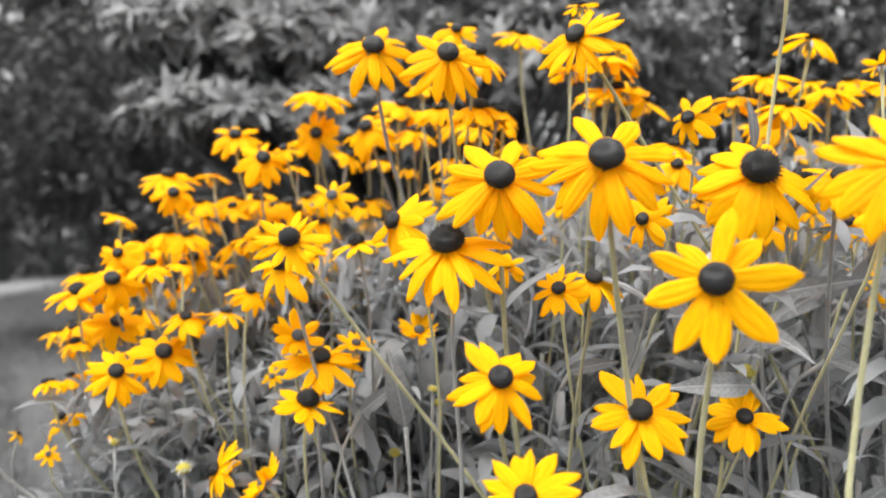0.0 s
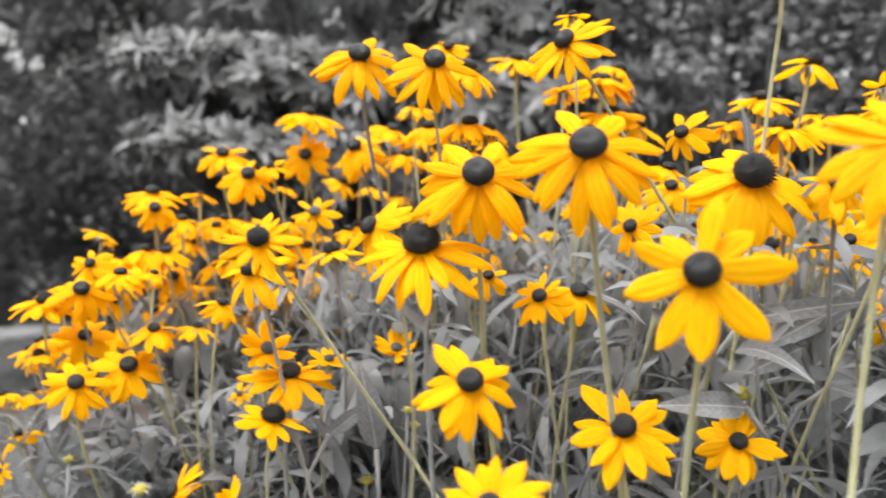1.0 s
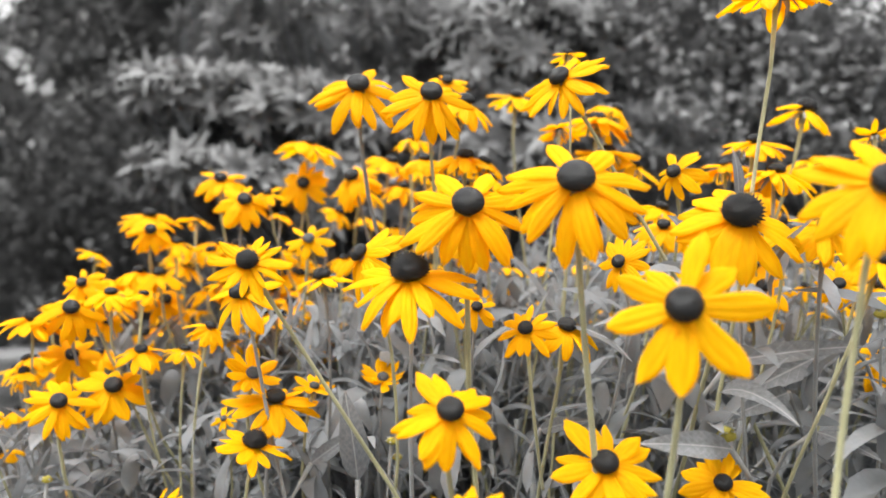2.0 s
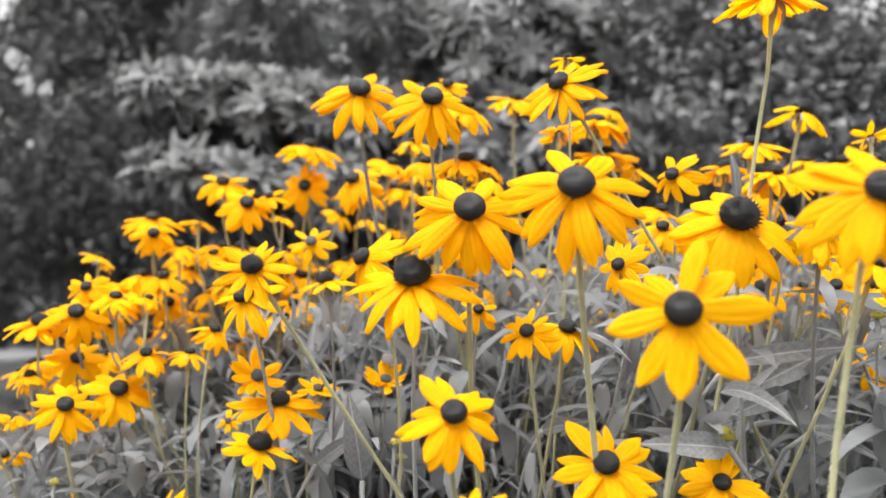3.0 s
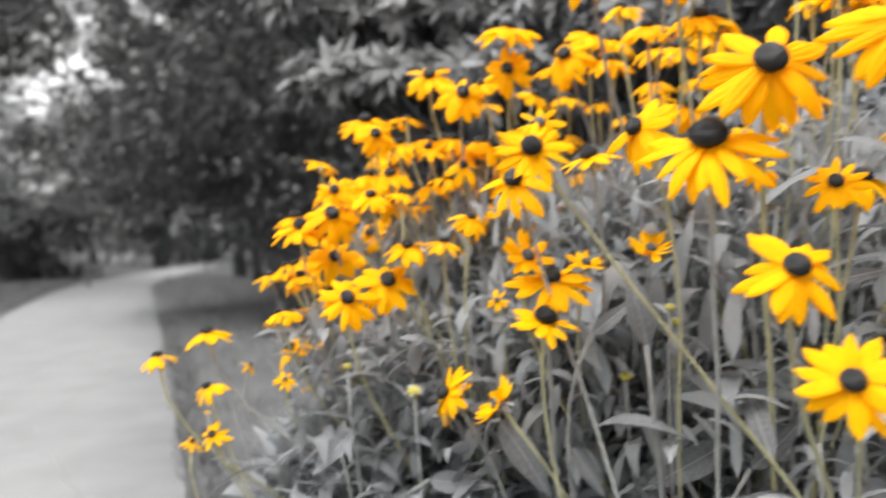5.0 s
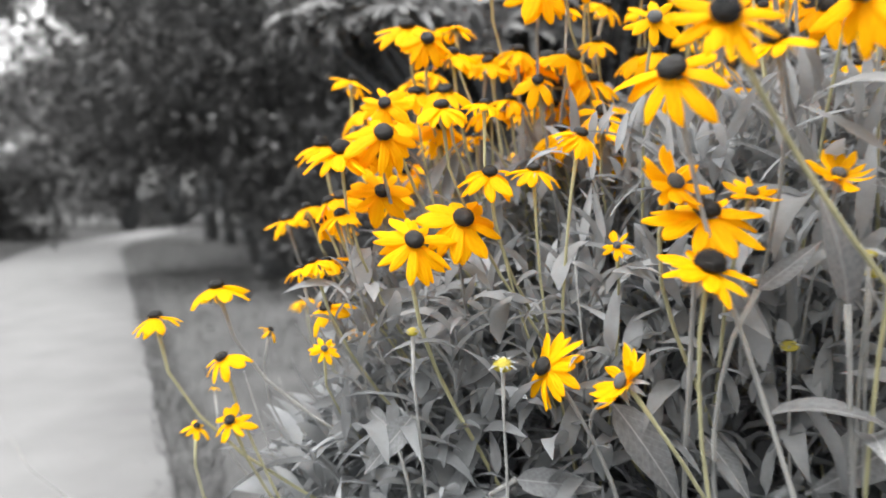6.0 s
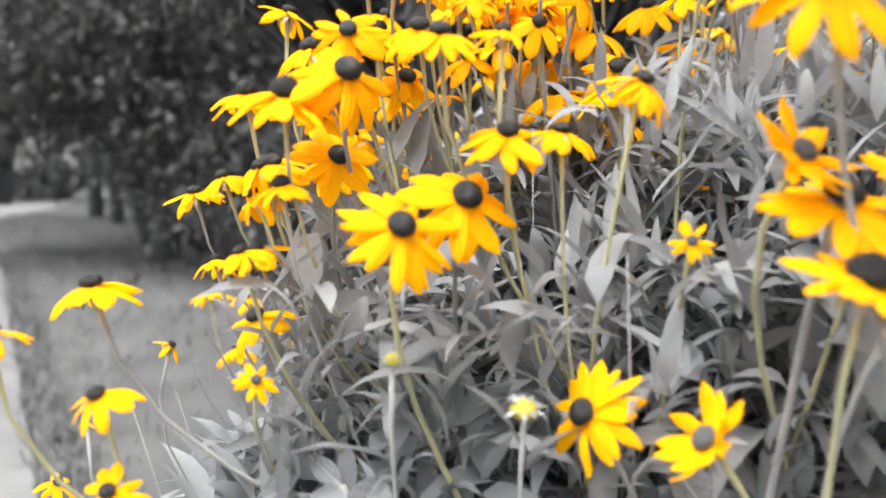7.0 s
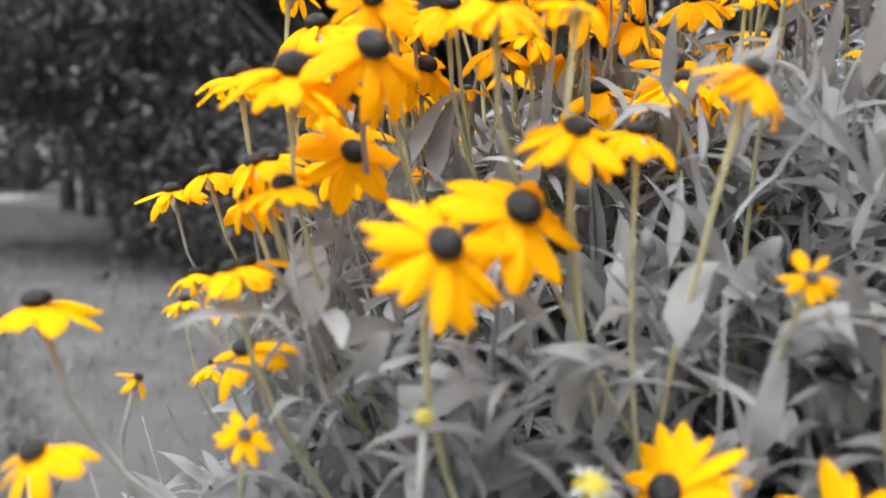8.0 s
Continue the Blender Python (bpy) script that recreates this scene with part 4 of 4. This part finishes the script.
bloom(0.279, 0.818, 0.789, 3.7, 26, 0, 44, 8, "d", leaves=2)
bloom(0.326, 0.904, 0.768, 3.0, 31, 14, 30, 9, "d", leaves=2)
bloom(0.356, 0.840, 0.796, 3.8, 19, -12, 36, 7, "d", leaves=2)
bloom(0.399, 0.817, 0.776, 3.4, 25, 0, 44, 8, "d", leaves=2)
bloom(0.447, 0.864, 0.815, 3.9, 33, 14, 30, 9, "d", leaves=2)
bloom(0.220, 0.887, 0.744, 2.7, 16, -12, 36, 7, "d", leaves=2)
bloom(0.101, 0.942, 0.772, 3.5, 24, 0, 44, 8, "d", leaves=2)
bloom(0.162, 0.848, 0.811, 3.6, 34, 14, 30, 9, "d", leaves=2)
bloom(0.136, 0.974, 0.756, 2.9, 16, -12, 36, 7, "d", leaves=2)
bloom(0.421, 0.922, 0.747, 2.8, 22, 0, 44, 8, "d", leaves=2)
bloom(0.474, 0.871, 0.761, 3.3, 30, 14, 30, 9, "d", leaves=2)
bloom(-0.089, 1.014, 0.754, 3.4, 16, -12, 36, 7, "d", leaves=2)
bloom(-0.125, 1.018, 0.722, 3.1, 21, 0, 44, 8, "d", leaves=2)
bloom(0.046, 0.966, 0.736, 2.5, 29, 14, 30, 9, "d", leaves=2)
bloom(0.316, 0.795, 0.817, 3.6, 21, -12, 36, 7, "d", leaves=2)
bloom(-0.385, 0.942, 0.659, 4.2, 9, 10, 44, 8, "d", leaves=2)
bloom(-0.450, 0.979, 0.627, 4.3, 17, 0, 44, 8, "d", leaves=2)
bloom(-0.419, 1.038, 0.719, 4.6, 12, 10, 40, 8, "d", leaves=2)
bloom(-0.054, 1.073, 0.857, 4.0, 9, 0, 36, 8, "d", leaves=2)
bloom(0.132, 0.855, 0.786, 3.3, 16, 0, 40, 7, "d", leaves=2)
bloom(0.102, 0.920, 0.791, 3.4, 16, 0, 40, 7, "d", leaves=2)
leaf_stalk((-0.030, 0.668, 0.576), (-0.043, 0.657, 0.645), 0.36)
leaf_stalk((0.249, 0.654, 0.774), (0.213, 0.630, 0.804), 0.55)
leaf_stalk((0.261, 0.644, 0.690), (0.358, 0.617, 0.713), 0.17)
leaf_stalk((0.237, 0.576, 0.629), (0.174, 0.548, 0.634), 0.3)
leaf_stalk((0.253, 0.609, 0.812), (0.251, 0.604, 0.854), 0.24)
leaf_stalk((0.083, 0.820, 0.590), (0.041, 0.790, 0.664), 0.5)
leaf_stalk((0.370, 0.680, 0.713), (0.275, 0.644, 0.668), 0.2)
leaf_stalk((-0.075, 0.698, 0.582), (-0.037, 0.690, 0.614), 0.3)
leaf_stalk((0.119, 0.690, 0.623), (0.145, 0.643, 0.639), 0.25)
leaf_stalk((0.323, 0.684, 0.668), (0.259, 0.625, 0.651), 0.22)
leaf_stalk((0.319, 0.626, 0.641), (0.350, 0.589, 0.630), 0.24)
leaf_stalk((-0.098, 0.754, 0.463), (-0.068, 0.734, 0.424), 0.36)
leaf_stalk((-0.167, 0.745, 0.491), (-0.116, 0.726, 0.423), 0.36)
leaf_stalk((0.044, 0.758, 0.467), (-0.028, 0.720, 0.436), 0.36)
leaf_stalk((0.060, 0.715, 0.458), (0.110, 0.723, 0.500), 0.3)
leaf_stalk((-0.324, 0.753, 0.475), (-0.351, 0.714, 0.446), 0.4)
leaf_stalk((-0.241, 0.745, 0.430), (-0.177, 0.736, 0.429), 0.36)
leaf_stalk((-0.088, 0.778, 0.439), (-0.110, 0.780, 0.454), 0.4)
leaf_stalk((-0.349, 0.771, 0.463), (-0.377, 0.798, 0.474), 0.35)
bud(-0.248, 0.724, 0.523, 0.020)
bud(0.239, 0.595, 0.636, 0.022)
bud(-0.316, 0.726, 0.548, 0.012)
bud(-0.007, 0.695, 0.605, 0.012)
bud(-0.045, 0.732, 0.537, 0.016)
bud(-0.002, 0.704, 0.591, 0.012)
bud(0.363, 0.615, 0.731, 0.014)


def filler():
    """More of the same flowers deep in the bed, half hidden among stems."""
    rng = random.Random(99)
    for _ in range(60):
        y = rng.uniform(0.95, 1.5)
        x = rng.uniform(path_edge(y) + 0.2, 0.85)
        top = 0.80 + 0.22 * min(1.0, (x + 0.5) / 0.7)
        z = top - rng.uniform(0.06, 0.36)
        bloom(x, y, z, rng.uniform(5, 7), rng.uniform(-10, 45), rng.uniform(-25, 25), rng.choice((20, 32, 44)), rng.randint(8, 11), leaves=1)


filler()


SHOOTS = ((0.12, 0.66, 0.50), (0.20, 0.70, 0.58), (0.30, 0.62, 0.56), (0.05, 0.80, 0.56), (-0.15, 0.76, 0.46),
          (0.40, 0.66, 0.60), (-0.20, 0.86, 0.52), (0.16, 0.50, 0.48), (0.30, 0.50, 0.50), (0.42, 0.52, 0.56),
          (-0.32, 0.90, 0.48), (0.10, 0.86, 0.62), (0.34, 0.80, 0.66), (0.55, 0.75, 0.66), (-0.08, 0.95, 0.60))
for i, (sx, sy, sz) in enumerate(SHOOTS):
    leafy_shoot(sx, sy, sz, 7 + i % 3, 300 + i)


# ---- leaves and stems low in the bed ----
def undergrowth():
    """The dense lower leaves and thin stems of the bed, which nobody could count."""
    rng = random.Random(5)
    shapes = [leaf_shape(1.0, w, c, f, rng, nu=6, nv=3, wave=0.05) for w, c, f in ((0.20, 70, 0.4), (0.27, 40, 0.3), (0.31, 95, 0.35), (0.15, 20, 0.45))]
    poses, pick = [], []
    while len(poses) < 14500:
        y = rng.uniform(0.30, 2.0)
        x = bed_edge(y) + 0.02 + rng.random() ** 1.2 * 1.8
        near = min(1.0, (x - bed_edge(y)) / 0.5)
        top = 0.38 + 0.36 * near + 0.1 * noise.noise(Vector((x * 4, y * 4, 0)))
        if y < 0.42 - 0.1 * x:
            top *= 0.75
        z = top * rng.random() ** 0.55
        if z > 0.40 and y < 0.74 - 0.55 * max(0.0, x + 0.1) and x < 0.5:
            continue
        poses.append(pose(x, y, z, rng.gauss(0, 25), rng.gauss(-35, 30), rng.uniform(0, 360)) @ Matrix.Scale(rng.uniform(0.04, 0.095), 4))
        pick.append(rng.randrange(4))
    while len(poses) < 18500:
        y = rng.uniform(0.98, 1.55)
        x = rng.uniform(-0.25, 0.9)
        z = rng.uniform(0.5, 0.74 + 0.13 * min(1.0, (x + 0.25) / 0.5))
        poses.append(pose(x, y, z, rng.gauss(0, 25), rng.gauss(-45, 30), rng.uniform(0, 360)) @ Matrix.Scale(rng.uniform(0.03, 0.065), 4))
        pick.append(rng.randrange(4))
    while len(poses) < 20700:
        y = rng.uniform(0.745, 1.0)
        x = rng.uniform(max(-0.44, path_edge(y) + 0.08), 0.0)
        z = rng.uniform(0.18, 0.57 + 0.1 * (x + 0.4))
        poses.append(pose(x, y, z, rng.gauss(0, 25), rng.gauss(-40, 30), rng.uniform(0, 360)) @ Matrix.Scale(rng.uniform(0.03, 0.075), 4))
        pick.append(rng.randrange(4))
    while len(poses) < 26200:
        y = rng.uniform(0.80, 1.3)
        x = rng.uniform(-0.2, 0.7)
        z = rng.uniform(0.44, 0.70 + 0.06 * min(1.0, (x + 0.2) / 0.4))
        poses.append(pose(x, y, z, rng.gauss(0, 25), rng.gauss(-55, 25), rng.uniform(0, 360)) @ Matrix.Scale(rng.uniform(0.035, 0.07), 4))
        pick.append(rng.choice((0, 3)))
    while len(poses) < 30000:
        y = rng.uniform(0.66, 1.15)
        x = bed_edge(y) + rng.uniform(0.0, 0.5)
        z = rng.uniform(0.06, 0.42 + 0.32 * (x - bed_edge(y)))
        if z > 0.38 and y < 0.76:
            continue
        poses.append(pose(x, y, z, rng.gauss(0, 25), rng.gauss(-35, 30), rng.uniform(0, 360)) @ Matrix.Scale(rng.uniform(0.035, 0.085), 4))
        pick.append(rng.randrange(4))
    while len(poses) < 34000:
        y = rng.uniform(0.93, 1.3)
        x = rng.uniform(-0.40, 0.1)
        z = rng.uniform(0.35, 0.66 + 0.10 * (x + 0.4))
        poses.append(pose(x, y, z, rng.gauss(0, 25), rng.gauss(-50, 28), rng.uniform(0, 360)) @ Matrix.Scale(rng.uniform(0.04, 0.08), 4))
        pick.append(rng.randrange(4))
    v, f = many(shapes, poses, pick)
    tagged(new("bed_foliage", mesh_of("bed_foliage", v, f, LEAF_LOW)), "dense grey lower leaves of the flower bed", "foliage", kind="stuff")
    vs, fs = [], []
    for _ in range(400):
        y = rng.uniform(0.84, 2.0)
        x = bed_edge(y) + 0.2 + rng.random() * 1.7
        near = min(1.0, (x - bed_edge(y)) / 0.55)
        h = rng.uniform(0.3, 0.42 + 0.30 * near)
        a = Vector((x, y, 0))
        d = a + Vector((rng.gauss(-0.03, 0.19), rng.gauss(0, 0.14), h))
        v, f = tube(bezier(a, a + Vector((rng.gauss(0, 0.03), 0, h * 0.4)), d - Vector((0, 0, h * 0.3)), d, 7), [0.0019 - 0.00025 * k for k in range(7)], 5)
        fs += [tuple(q + len(vs) for q in face) for face in f]
        vs += v
    for _ in range(130):
        y = rng.uniform(0.88, 1.12)
        x = rng.uniform(-0.26, 0.62)
        h = rng.uniform(0.42, 0.60 + 0.16 * min(1.0, (x + 0.4) / 0.5))
        a = Vector((x, y, 0))
        d = a + Vector((rng.gauss(-0.02, 0.12), rng.gauss(0, 0.08), h))
        v, f = tube(bezier(a, a + Vector((rng.gauss(0, 0.04), 0, h * 0.4)), d - Vector((rng.gauss(0, 0.03), 0, h * 0.3)), d, 8), [0.0020 - 0.00022 * k for k in range(8)], 6)
        fs += [tuple(q + len(vs) for q in face) for face in f]
        vs += v
    tagged(new("bed_stems", mesh_of("bed_stems", vs, fs, STEM)), "thin grey side stems in the flower bed", "stems", kind="stuff")


undergrowth()
